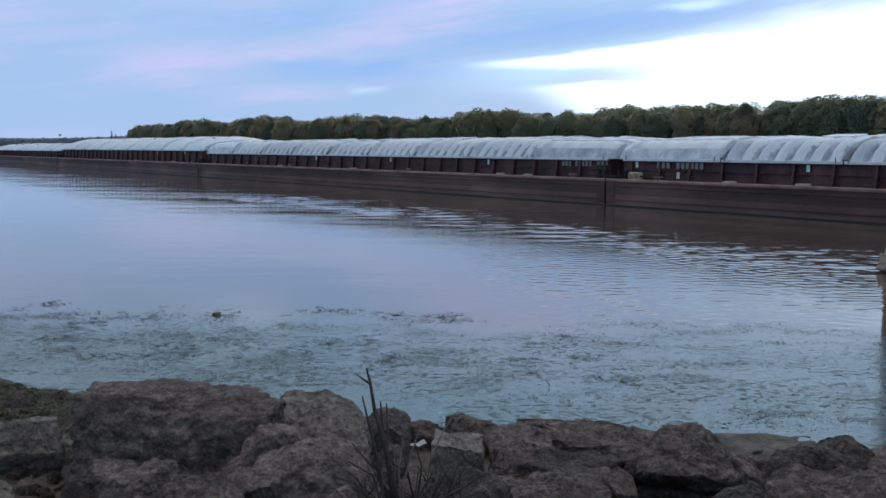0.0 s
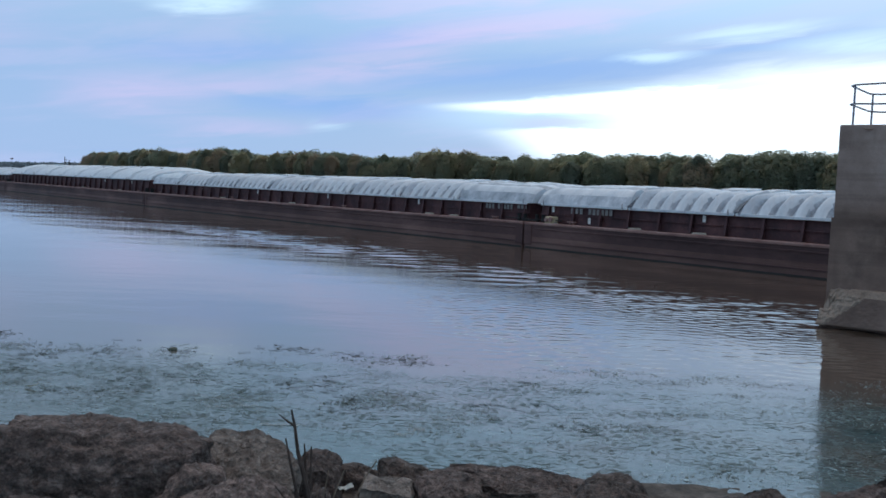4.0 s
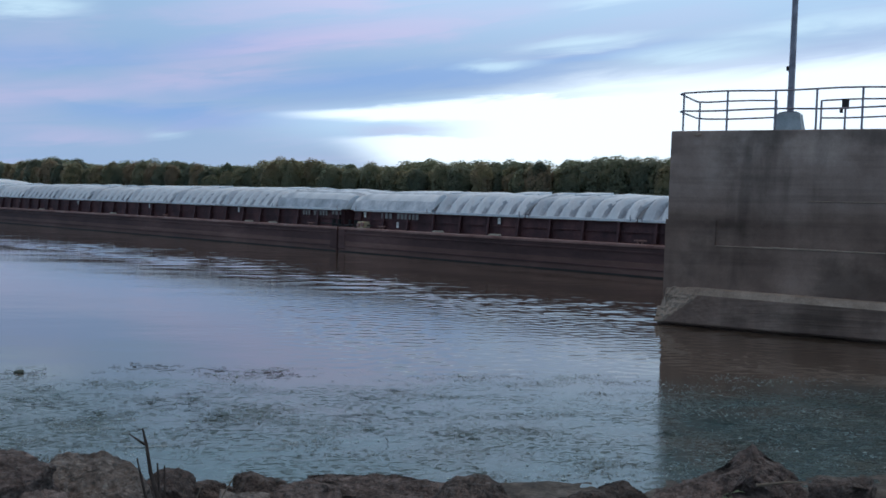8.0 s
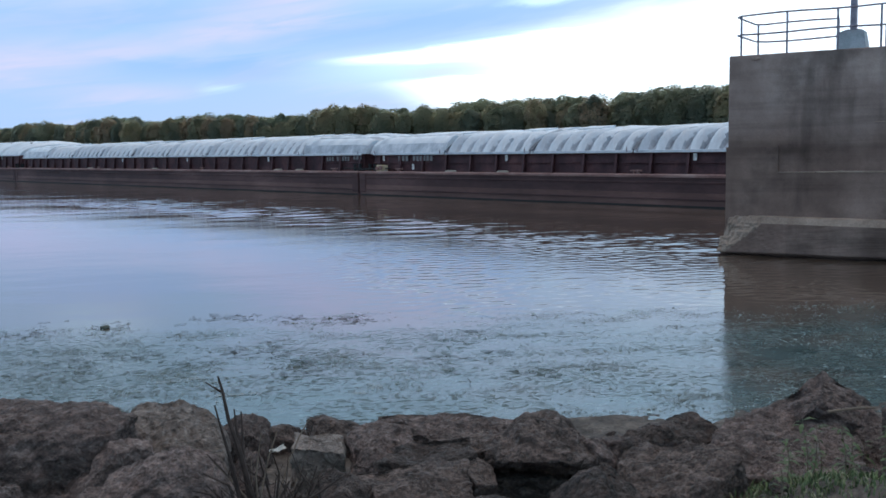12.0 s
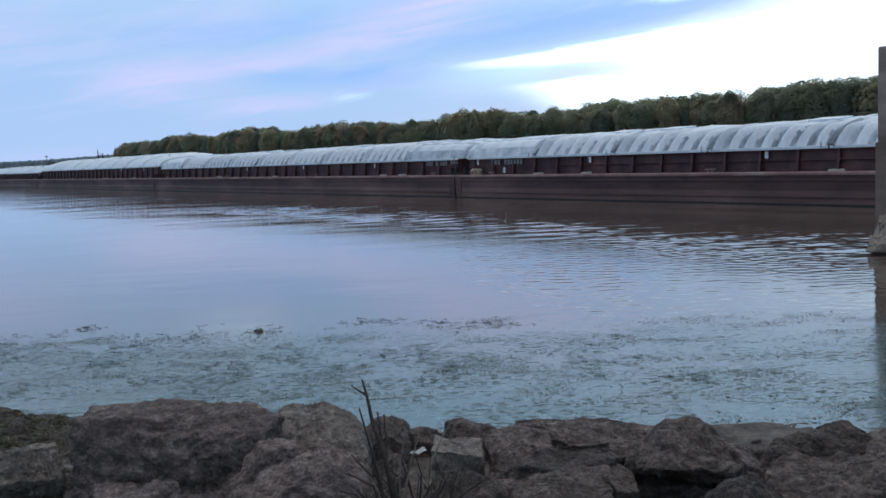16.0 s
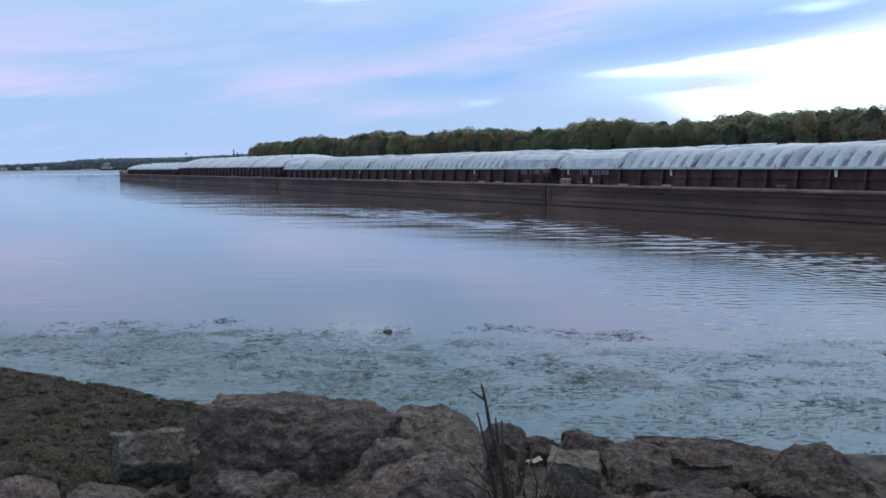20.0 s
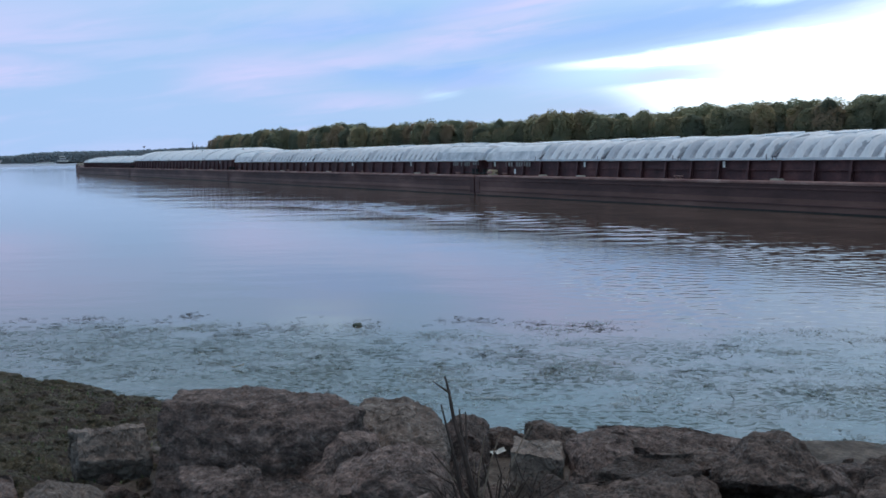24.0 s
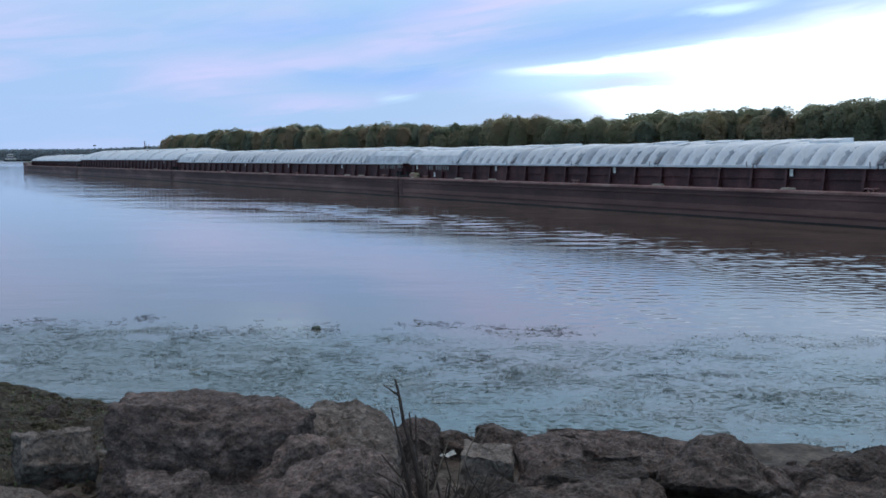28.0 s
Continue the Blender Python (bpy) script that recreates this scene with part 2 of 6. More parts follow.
def water_material():
    m = bpy.data.materials.new("river_water")
    m.use_nodes = True
    nt = m.node_tree
    link, bsdf = nt.links.new, nt.nodes["Principled BSDF"]
    co = nt.nodes.new("ShaderNodeTexCoord")

    def noise_of(scale, detail, stretch=(1, 1, 1), rough=0.55, turn=0.0, distort=0.0):
        mp = nt.nodes.new("ShaderNodeMapping")
        mp.inputs["Scale"].default_value = stretch
        mp.inputs["Rotation"].default_value = (0, 0, radians(turn))
        link(co.outputs["Object"], mp.inputs[0])
        n = nt.nodes.new("ShaderNodeTexNoise")
        n.inputs["Scale"].default_value, n.inputs["Detail"].default_value = scale, detail
        n.inputs["Roughness"].default_value, n.inputs["Distortion"].default_value = rough, distort
        link(mp.outputs[0], n.inputs["Vector"])
        return n.outputs[0]

    def rng(v, a, b, c, d):
        n = nt.nodes.new("ShaderNodeMapRange")
        n.interpolation_type = "SMOOTHSTEP"
        link(v, n.inputs[0])
        for k, w in enumerate((a, b, c, d)):
            n.inputs[k + 1].default_value = w
        return n.outputs[0]

    def mul(a, b):
        n = nt.nodes.new("ShaderNodeMath")
        n.operation = "MULTIPLY"
        for k, v in enumerate((a, b)):
            if isinstance(v, (int, float)):
                n.inputs[k].default_value = v
            else:
                link(v, n.inputs[k])
        return n.outputs[0]

    def centred(v):
        n = nt.nodes.new("ShaderNodeMath")
        n.operation = "SUBTRACT"
        link(v, n.inputs[0])
        n.inputs[1].default_value = 0.5
        return n.outputs[0]

    silt = noise_of(0.05, 3)
    ramp = nt.nodes.new("ShaderNodeValToRGB")
    ramp.color_ramp.elements[0].color, ramp.color_ramp.elements[1].color = (0.072, 0.053, 0.041, 1), (0.105, 0.078, 0.060, 1)
    link(silt, ramp.inputs[0])
    # slack water by the near shore wears a thin film of algae
    sep = nt.nodes.new("ShaderNodeSeparateXYZ")
    link(co.outputs["Object"], sep.inputs[0])
    dist = nt.nodes.new("ShaderNodeMath")
    dist.operation = "MULTIPLY_ADD"
    link(sep.outputs[0], dist.inputs[0])
    dist.inputs[1].default_value = 0.12
    link(sep.outputs[1], dist.inputs[2])
    wob = nt.nodes.new("ShaderNodeMath")
    wob.operation = "MULTIPLY_ADD"
    link(noise_of(0.5, 4), wob.inputs[0])
    wob.inputs[1].default_value = 3.0
    link(dist.outputs[0], wob.inputs[2])
    near = rng(wob.outputs[0], 15.0, 18.6, 1.0, 0.0)
    film = mul(near, rng(noise_of(0.42, 9, (0.6, 1, 1), 0.72, distort=0.8), 0.33, 0.58, 0.25, 1.0))
    mixc = nt.nodes.new("ShaderNodeMix")
    mixc.data_type = "RGBA"
    link(mul(film, 0.85), mixc.inputs[0])
    link(ramp.outputs[0], mixc.inputs[6])
    milky = nt.nodes.new("ShaderNodeMix")  # the film is milkier in the bay to the west
    milky.data_type = "RGBA"
    link(rng(sep.outputs[0], -7.0, 5.0, 1.0, 0.0), milky.inputs[0])
    # the teal also holds reflected sky, put into the film's colour
    milky.inputs[6].default_value = (0.028, 0.084, 0.096, 1)
    milky.inputs[7].default_value = (0.106, 0.127, 0.104, 1)
    link(milky.outputs[2], mixc.inputs[7])
    # specks of algae in the slack water, in drifts
    drift = rng(noise_of(0.8, 6, (0.6, 1, 1), 0.65, distort=0.8), 0.40, 0.60, 0.0, 1.0)
    coarse, tiny = noise_of(12.0, 7, (0.6, 0.9, 1), 0.78), noise_of(36.0, 4, (0.8, 0.9, 1), 0.7)
    speck_sum = nt.nodes.new("ShaderNodeMath")
    speck_sum.operation = "MAXIMUM"
    link(rng(coarse, 0.50, 0.55, 0.0, 0.95), speck_sum.inputs[0])
    link(rng(tiny, 0.52, 0.61, 0.0, 0.85), speck_sum.inputs[1])
    speck = speck_sum.outputs[0]
    speck = mul(mul(speck, rng(drift, 0.0, 1.0, 0.50, 1.0)), near)
    mixs = nt.nodes.new("ShaderNodeMix")
    mixs.data_type = "RGBA"
    link(speck, mixs.inputs[0])
    link(mixc.outputs[2], mixs.inputs[6])
    mixs.inputs[7].default_value = (0.024, 0.042, 0.032, 1)
    # pale scum in curls and fine crumbs
    crumb = mul(rng(noise_of(11.0, 8, (0.45, 0.8, 1), 0.78), 0.53, 0.60, 0.0, 1.0), rng(noise_of(0.9, 5, (0.6, 1, 1), 0.6, turn=20, distort=1.5), 0.46, 0.62, 0.28, 0.9))
    mixp = nt.nodes.new("ShaderNodeMix")
    mixp.data_type = "RGBA"
    link(mul(crumb, near), mixp.inputs[0])
    link(mixs.outputs[2], mixp.inputs[6])
    mixp.inputs[7].default_value = (0.20, 0.28, 0.29, 1)
    link(mixp.outputs[2], bsdf.inputs["Base Color"])
    gloss = nt.nodes.new("ShaderNodeMath")
    gloss.operation = "MAXIMUM"
    link(rng(speck, 0.0, 1.0, 0.05, 0.5), gloss.inputs[0])
    link(rng(sep.outputs[1], 200.0, 700.0, 0.0, 0.28), gloss.inputs[1])  # ruffled open reach
    link(gloss.outputs[0], bsdf.inputs["Roughness"])
    cover = nt.nodes.new("ShaderNodeMath")
    cover.operation = "MAXIMUM"
    link(speck, cover.inputs[0])
    link(mul(mul(film, rng(sep.outputs[0], -8.0, 5.0, 1.0, 0.32)), 1.0), cover.inputs[1])
    mottle = nt.nodes.new("ShaderNodeMath")
    mottle.operation = "MAXIMUM"
    link(cover.outputs[0], mottle.inputs[0])
    link(mul(mul(near, rng(noise_of(4.5, 9, (0.45, 0.9, 1), 0.78, distort=0.3), 0.42, 0.60, 0.0, 1.0)), 0.55), mottle.inputs[1])
    link(mul(rng(mottle.outputs[0], 0.0, 1.0, 0.5, 0.10), rng(sep.outputs[0], -16.0, 4.0, 0.57, 1.0)), bsdf.inputs["Specular IOR Level"])
    bsdf.inputs["IOR"].default_value = 1.66
    # distance towards the tow
    wash = nt.nodes.new("ShaderNodeMath")
    wash.operation = "MULTIPLY_ADD"
    link(sep.outputs[0], wash.inputs[0])
    wash.inputs[1].default_value = 1.43
    link(sep.outputs[1], wash.inputs[2])
    wash_at = wash.outputs[0]
    # a long swell
    swell = mul(noise_of(0.35, 3, (0.45, 1.0, 1), turn=-30), 0.016)
    tow = rng(wash_at, 22.0, 34.0, 0.0, 1.0)
    rolls = mul(mul(mul(centred(noise_of(0.16, 4, (0.5, 1.0, 1), turn=-32, distort=0.6)), 0.13), tow), rng(sep.outputs[1], 28.0, 60.0, 0.0, 1.0))
    fine = mul(noise_of(6.0, 3, (0.6, 1.0, 1), turn=-20), 0.0018)
    # the matted film is finely rough
    skin = nt.nodes.new("ShaderNodeMath")
    link(fine, skin.inputs[0])
    link(mul(mul(noise_of(5.5, 8, (0.5, 1.0, 1), 0.7, distort=0.6), 0.0025), mul(near, rng(drift, 0.0, 1.0, 0.45, 1.0))), skin.inputs[1])
    fine = skin.outputs[0]
    # rolls that the tow pushes out
    reach = nt.nodes.new("ShaderNodeMath")
    link(swell, reach.inputs[0])
    link(rolls, reach.inputs[1])
    add2 = nt.nodes.new("ShaderNodeMath")
    link(reach.outputs[0], add2.inputs[0])
    link(fine, add2.inputs[1])
    b = nt.nodes.new("ShaderNodeBump")
    b.inputs["Strength"].default_value, b.inputs["Distance"].default_value = 1.0, 1.0
    link(add2.outputs[0], b.inputs["Height"])
    link(b.outputs[0], bsdf.inputs["Normal"])
    return m


def wall_material():
    """Old river concrete: broad blotches, dark runs from the top and level tide bands."""
    m = material("stained_wall_concrete", [(0.25, (0.205, 0.147, 0.126)), (0.5, (0.37, 0.28, 0.242)), (0.72, (0.57, 0.455, 0.40))], 0.55, 9, 0.88, 0.25, 28, fine=0.07)
    nt = m.node_tree
    link, bsdf = nt.links.new, nt.nodes["Principled BSDF"]
    src = bsdf.inputs["Base Color"].links[0].from_socket
    co = nt.nodes.new("ShaderNodeTexCoord")
    for stretch, lo, hi, dark in (((0.9, 0.9, 0.16), 0.54, 0.72, 0.62), ((0.05, 0.05, 1.3), 0.46, 0.62, 0.70), ((0.42, 0.42, 0.5), 0.46, 0.66, 0.50), ((2.2, 2.2, 0.40), 0.52, 0.72, 0.84)):
        mp = nt.nodes.new("ShaderNodeMapping")
        mp.inputs["Scale"].default_value = stretch
        link(co.outputs["Object"], mp.inputs[0])
        n = nt.nodes.new("ShaderNodeTexNoise")
        n.inputs["Scale"].default_value, n.inputs["Detail"].default_value, n.inputs["Roughness"].default_value = 1.0, 7, 0.6
        link(mp.outputs[0], n.inputs["Vector"])
        r = nt.nodes.new("ShaderNodeMapRange")
        r.interpolation_type = "SMOOTHSTEP"
        link(n.outputs[0], r.inputs[0])
        r.inputs[1].default_value, r.inputs[2].default_value, r.inputs[3].default_value, r.inputs[4].default_value = lo, hi, 1.0, dark
        v = nt.nodes.new("ShaderNodeVectorMath")
        v.operation = "SCALE"
        link(src, v.inputs[0])
        link(r.outputs[0], v.inputs["Scale"])
        src = v.outputs[0]
    # river silt has browned the wall up to old flood lines, unevenly
    sep = nt.nodes.new("ShaderNodeSeparateXYZ")
    link(co.outputs["Object"], sep.inputs[0])
    n = nt.nodes.new("ShaderNodeTexNoise")
    n.inputs["Scale"].default_value, n.inputs["Detail"].default_value = 0.5, 6
    link(co.outputs["Object"], n.inputs["Vector"])
    high = nt.nodes.new("ShaderNodeMath")
    high.operation = "MULTIPLY_ADD"
    link(n.outputs[0], high.inputs[0])
    high.inputs[1].default_value = -2.4
    link(sep.outputs[2], high.inputs[2])
    r = nt.nodes.new("ShaderNodeMapRange")
    r.interpolation_type = "SMOOTHSTEP"
    link(high.outputs[0], r.inputs[0])
    r.inputs[1].default_value, r.inputs[2].default_value, r.inputs[3].default_value, r.inputs[4].default_value = 1.5, 2.6, 0.75, 0.0
    mx = nt.nodes.new("ShaderNodeMix")
    mx.data_type, mx.blend_type = "RGBA", "MULTIPLY"
    link(r.outputs[0], mx.inputs[0])
    link(src, mx.inputs[6])
    mx.inputs[7].default_value = (0.56, 0.48, 0.44, 1)
    link(mx.outputs[2], bsdf.inputs["Base Color"])
    return m


WALL = wall_material()
WATER = water_material()


def weathered(m, pale, dark, amount=0.6):
    """Lichen flecks and dark pits and cracks over a stone."""
    nt = m.node_tree
    link, bsdf = nt.links.new, nt.nodes["Principled BSDF"]
    src = bsdf.inputs["Base Color"].links[0].from_socket
    co = nt.nodes.new("ShaderNodeTexCoord").outputs["Object"]

    def noise_of(scale, detail, rough, distort=0.0):
        n = nt.nodes.new("ShaderNodeTexNoise")
        link(co, n.inputs["Vector"])
        n.inputs["Scale"].default_value, n.inputs["Detail"].default_value = scale, detail
        n.inputs["Roughness"].default_value, n.inputs["Distortion"].default_value = rough, distort
        return n.outputs[0]

    def rng(v, a, b, c, d):
        n = nt.nodes.new("ShaderNodeMapRange")
        n.interpolation_type = "SMOOTHSTEP"
        link(v, n.inputs[0])
        for k, w in enumerate((a, b, c, d)):
            n.inputs[k + 1].default_value = w
        return n.outputs[0]

    def blend(fac, a, c):
        n = nt.nodes.new("ShaderNodeMix")
        n.data_type = "RGBA"
        link(fac, n.inputs[0])
        link(a, n.inputs[6])
        n.inputs[7].default_value = (*c, 1)
        return n.outputs[2]

    src = blend(rng(noise_of(24.0, 8, 0.75), 0.54, 0.62, 0.0, amount), src, pale)
    src = blend(rng(noise_of(30.0, 6, 0.7, 0.4), 0.36, 0.45, amount, 0.0), src, dark)
    vein = nt.nodes.new("ShaderNodeMath")
    vein.operation = "ABSOLUTE"
    off = nt.nodes.new("ShaderNodeMath")
    off.operation = "SUBTRACT"
    link(noise_of(2.2, 6, 0.6, 0.6), off.inputs[0])
    off.inputs[1].default_value = 0.5
    link(off.outputs[0], vein.inputs[0])
    src = blend(rng(vein.outputs[0], 0.004, 0.016, amount, 0.0), src, dark)
    link(src, bsdf.inputs["Base Color"])
    # chipped steps and small pits
    pit = nt.nodes.new("ShaderNodeTexVoronoi")
    pit.inputs["Scale"].default_value = 17.0
    link(co, pit.inputs["Vector"])
    high = nt.nodes.new("ShaderNodeMath")
    link(rng(noise_of(6.0, 5, 0.6, 0.5), 0.46, 0.54, 0.0, 0.8), high.inputs[0])
    link(rng(pit.outputs["Distance"], 0.05, 0.45, 0.0, 0.6), high.inputs[1])
    chip = nt.nodes.new("ShaderNodeBump")
    chip.inputs["Strength"].default_value, chip.inputs["Distance"].default_value = 0.9, 0.025
    link(high.outputs[0], chip.inputs["Height"])
    link(bsdf.inputs["Normal"].links[0].from_socket, chip.inputs["Normal"])
    link(chip.outputs[0], bsdf.inputs["Normal"])
    return m


ROCK_TONES = [(0.30, (0.050, 0.037, 0.034)), (0.5, (0.138, 0.102, 0.092)), (0.70, (0.300, 0.230, 0.207))]
ROCK = material("wet_brown_rock", ROCK_TONES, 7.0, 14, 0.88, 1.0, 36, fine=0.55, per_object=0.24, crisp=0.7, detail2=8, relief=0.035, stretch=(1, 1, 1.5))
# darker copy of the rock: wet stone, with shade put into the colour
DARK_ROCK = material("dark_wet_shaded_rock", [(0.28, (0.030, 0.022, 0.019)), (0.5, (0.092, 0.067, 0.058)), (0.72, (0.215, 0.161, 0.140))], 7.0, 14, 0.8, 1.0, 36, fine=0.55, per_object=0.2, crisp=0.7, detail2=8, relief=0.035, stretch=(1, 1, 1.5))
PALE_ROCK = material("pale_limestone", [(0.3, (0.112, 0.091, 0.080)), (0.6, (0.26, 0.218, 0.192))], 3.0, 10, 0.85, 0.8, 14, fine=0.4, per_object=0.2, crisp=0.75, detail2=10)
MUD = material("mossy_mud", [(0.30, (0.034, 0.023, 0.017)), (0.42, (0.074, 0.052, 0.036)), (0.50, (0.064, 0.054, 0.030)), (0.57, (0.085, 0.073, 0.039)), (0.64, (0.135, 0.103, 0.075)), (0.80, (0.25, 0.195, 0.157))], 3.2, 13, 0.9, 1.0, 24, fine=0.7, crisp=0.75, detail2=9, relief=0.06)
PALE_CONCRETE = material("pale_concrete", [(0.3, (0.22, 0.165, 0.13)), (0.65, (0.43, 0.335, 0.27))], 1.6, 9, 0.85, 0.4, 30, fine=0.2)
# bluish pale of the lens glare is put into the pedestal's colour
GLARE_GREY = material("glare_grey_concrete", [(0.3, (0.30, 0.35, 0.38)), (0.65, (0.46, 0.51, 0.54))], 2.5, 7, 0.7, 0.3, 30, fine=0.15)
RED_HULL = material("scraped_red_hull_paint", [(0.3, (0.086, 0.043, 0.037)), (0.5, (0.16, 0.083, 0.069)), (0.7, (0.24, 0.136, 0.113))], 0.6, 6, 0.6, 0.2, 7, fine=0.12, stretch=(0.25, 1, 1.1))
FADED = material("faded_white_paint", [(0.3, (0.16, 0.14, 0.14)), (0.7, (0.36, 0.34, 0.33))], 8, 5, 0.7, 0.05, 30)
GRAVEL = material("dark_gravel_soil", [(0.3, (0.032, 0.026, 0.022)), (0.5, (0.075, 0.062, 0.052)), (0.72, (0.17, 0.145, 0.125))], 4.0, 10, 0.9, 1.0, 18, fine=0.4)
# tone raised for the lens glare over pole and rails
STEEL = material("weathered_galvanised_steel", [(0.35, (0.17, 0.165, 0.20)), (0.65, (0.33, 0.32, 0.37))], 4, 5, 0.5, 0.1, 40, metal=0.6)
HULL = material("rusty_black_hull_paint", [(0.3, (0.056, 0.030, 0.030)), (0.5, (0.104, 0.055, 0.053)), (0.72, (0.19, 0.105, 0.097))], 0.5, 6, 0.65, 0.2, 7, fine=0.12, stretch=(0.3, 1, 1.0), spec=0.35)
RUST = material("red_brown_deck_paint", [(0.3, (0.18, 0.09, 0.08)), (0.55, (0.30, 0.18, 0.16)), (0.75, (0.42, 0.30, 0.27))], 1.3, 8, 0.75, 0.2, 15, fine=0.2, stretch=(0.5, 1, 1))
COAMING = material("maroon_coaming_paint", [(0.3, (0.045, 0.020, 0.022)), (0.5, (0.092, 0.038, 0.041)), (0.72, (0.18, 0.075, 0.07))], 0.9, 8, 0.65, 0.2, 12, fine=0.2)
COVER = material("weathered_white_fibreglass", [(0.26, (0.46, 0.51, 0.57)), (0.46, (0.66, 0.71, 0.76)), (0.66, (0.82, 0.85, 0.88))], 0.7, 5, 0.5, 0.15, 8, fine=0.06, per_object=0.14, stretch=(1.3, 0.5, 0.5))
weathered(MUD, (0.20, 0.17, 0.13), (0.02, 0.016, 0.011), 0.6)
weathered(ROCK, (0.33, 0.285, 0.255), (0.04, 0.032, 0.027), 0.42)
weathered(DARK_ROCK, (0.20, 0.175, 0.155), (0.015, 0.012, 0.010), 0.5)
weathered(PALE_ROCK, (0.38, 0.33, 0.285), (0.06, 0.046, 0.038), 0.5)
# darker fibreglass tone that carries the shade of the rib valleys
COVER_SHADE = material("shaded_fibreglass_valley", [(0.30, (0.25, 0.29, 0.34)), (0.5, (0.44, 0.49, 0.55)), (0.68, (0.66, 0.70, 0.75))], 0.9, 6, 0.55, 0.2, 8, fine=0.12, per_object=0.2, stretch=(1.2, 0.8, 0.8))
DARK_JOINT = material("dark_joint_strip", [(0.3, (0.05, 0.06, 0.075)), (0.7, (0.22, 0.25, 0.29))], 1.1, 7, 0.7, 0.2, 20)
WHITE = material("white_paint", [(0.3, (0.55, 0.55, 0.53)), (0.7, (0.8, 0.8, 0.78))], 4, 4, 0.6, 0.05, 30)
YELLOW = material("faded_yellow_paint", [(0.3, (0.38, 0.31, 0.18)), (0.7, (0.62, 0.54, 0.38))], 4, 5, 0.6, 0.1, 30)
BLACK = material("black_rubber", [(0.3, (0.012, 0.012, 0.012)), (0.7, (0.03, 0.03, 0.03))], 4, 5, 0.7, 0.1, 30)
ROPE = material("pale_rope", [(0.3, (0.3, 0.27, 0.22)), (0.7, (0.5, 0.46, 0.4))], 9, 5, 0.9, 0.3, 60)
BARK = material("dead_brown_stem", [(0.3, (0.026, 0.018, 0.015)), (0.7, (0.085, 0.060, 0.050))], 9, 5, 0.85, 0.3, 60)
STRAW = material("dry_straw_stem", [(0.3, (0.13, 0.098, 0.075)), (0.7, (0.27, 0.215, 0.165))], 9, 5, 0.85, 0.3, 60)
# leaf tones paled beyond real foliage to stand in for haze
LEAF = material("autumn_leaves", [(0.12, (0.28, 0.32, 0.25)), (0.34, (0.33, 0.355, 0.262)), (0.55, (0.39, 0.40, 0.28)), (0.74, (0.48, 0.44, 0.29)), (0.92, (0.48, 0.40, 0.295))], 0.16, 4, 0.75, 0, 8, per_object=0.95, fine=0.0, sheer=0.68)
WOOD_LEAF = material("woodland_leaves", [(0.3, (0.28, 0.325, 0.245)), (0.5, (0.36, 0.385, 0.26)), (0.7, (0.46, 0.435, 0.275))], 0.09, 5, 0.75, 0, 8, sheer=0.66)
# bluish haze of the distance is mixed into this leaf colour
FAR_LEAF = material("haze_tinted_leaves", [(0.3, (0.25, 0.30, 0.33)), (0.7, (0.37, 0.42, 0.45))], 0.02, 6, 0.85, 0, 8, sheer=0.3)
GRASS = material("green_grass", [(0.3, (0.065, 0.10, 0.040)), (0.6, (0.125, 0.18, 0.070)), (0.85, (0.26, 0.25, 0.15))], 3, 4, 0.7, 0, 30, per_island=0.7)
MOSS = material("moss_and_short_weed", [(0.3, (0.046, 0.047, 0.020)), (0.6, (0.084, 0.084, 0.036)), (0.85, (0.17, 0.135, 0.085))], 2, 4, 0.8, 0, 30, per_island=0.6)
ALGAE = material("floating_algae", [(0.3, (0.030, 0.042, 0.034)), (0.6, (0.065, 0.085, 0.065)), (0.85, (0.17, 0.20, 0.17))], 0.8, 6, 0.5, 0, 30, per_island=0.6)
FILM = material("pale_algae_film", [(0.3, (0.14, 0.22, 0.23)), (0.7, (0.36, 0.45, 0.46))], 0.9, 6, 0.35, 0, 30, per_island=0.4)
SCUM = material("pale_scum", [(0.3, (0.28, 0.34, 0.36)), (0.7, (0.44, 0.50, 0.52))], 3, 5, 0.7, 0, 30, per_island=0.4)
PAPER = material("white_litter", [(0.3, (0.6, 0.6, 0.56)), (0.7, (0.8, 0.8, 0.76))], 9, 4, 0.8, 0.1, 30)
GLASS_DARK = material("dark_window_glass", [(0.3, (0.02, 0.025, 0.03)), (0.7, (0.04, 0.045, 0.05))], 3, 3, 0.15, 0, 30)


# ---- building helpers ----
def part(name, bm, mat, parent=None, label="", smooth=False):
    me = bpy.data.meshes.new(name)
    bm.normal_update()
    bm.to_mesh(me)
    bm.free()
    me.materials.append(mat)
    if smooth:
        for p in me.polygons:
            p.use_smooth = True
    ob = new(name, me)
    ob.parent = parent
    if label:
        ob["label"] = label
    return ob


def link_mesh(name, me, parent, at=(0, 0, 0), rz=0.0, scale=None, label=""):
    ob = new(name, me)
    ob.parent = parent
    ob.location = at
    ob.rotation_euler = (0, 0, rz)
    if scale:
        ob.scale = scale
    if label:
        ob["label"] = label
    return ob


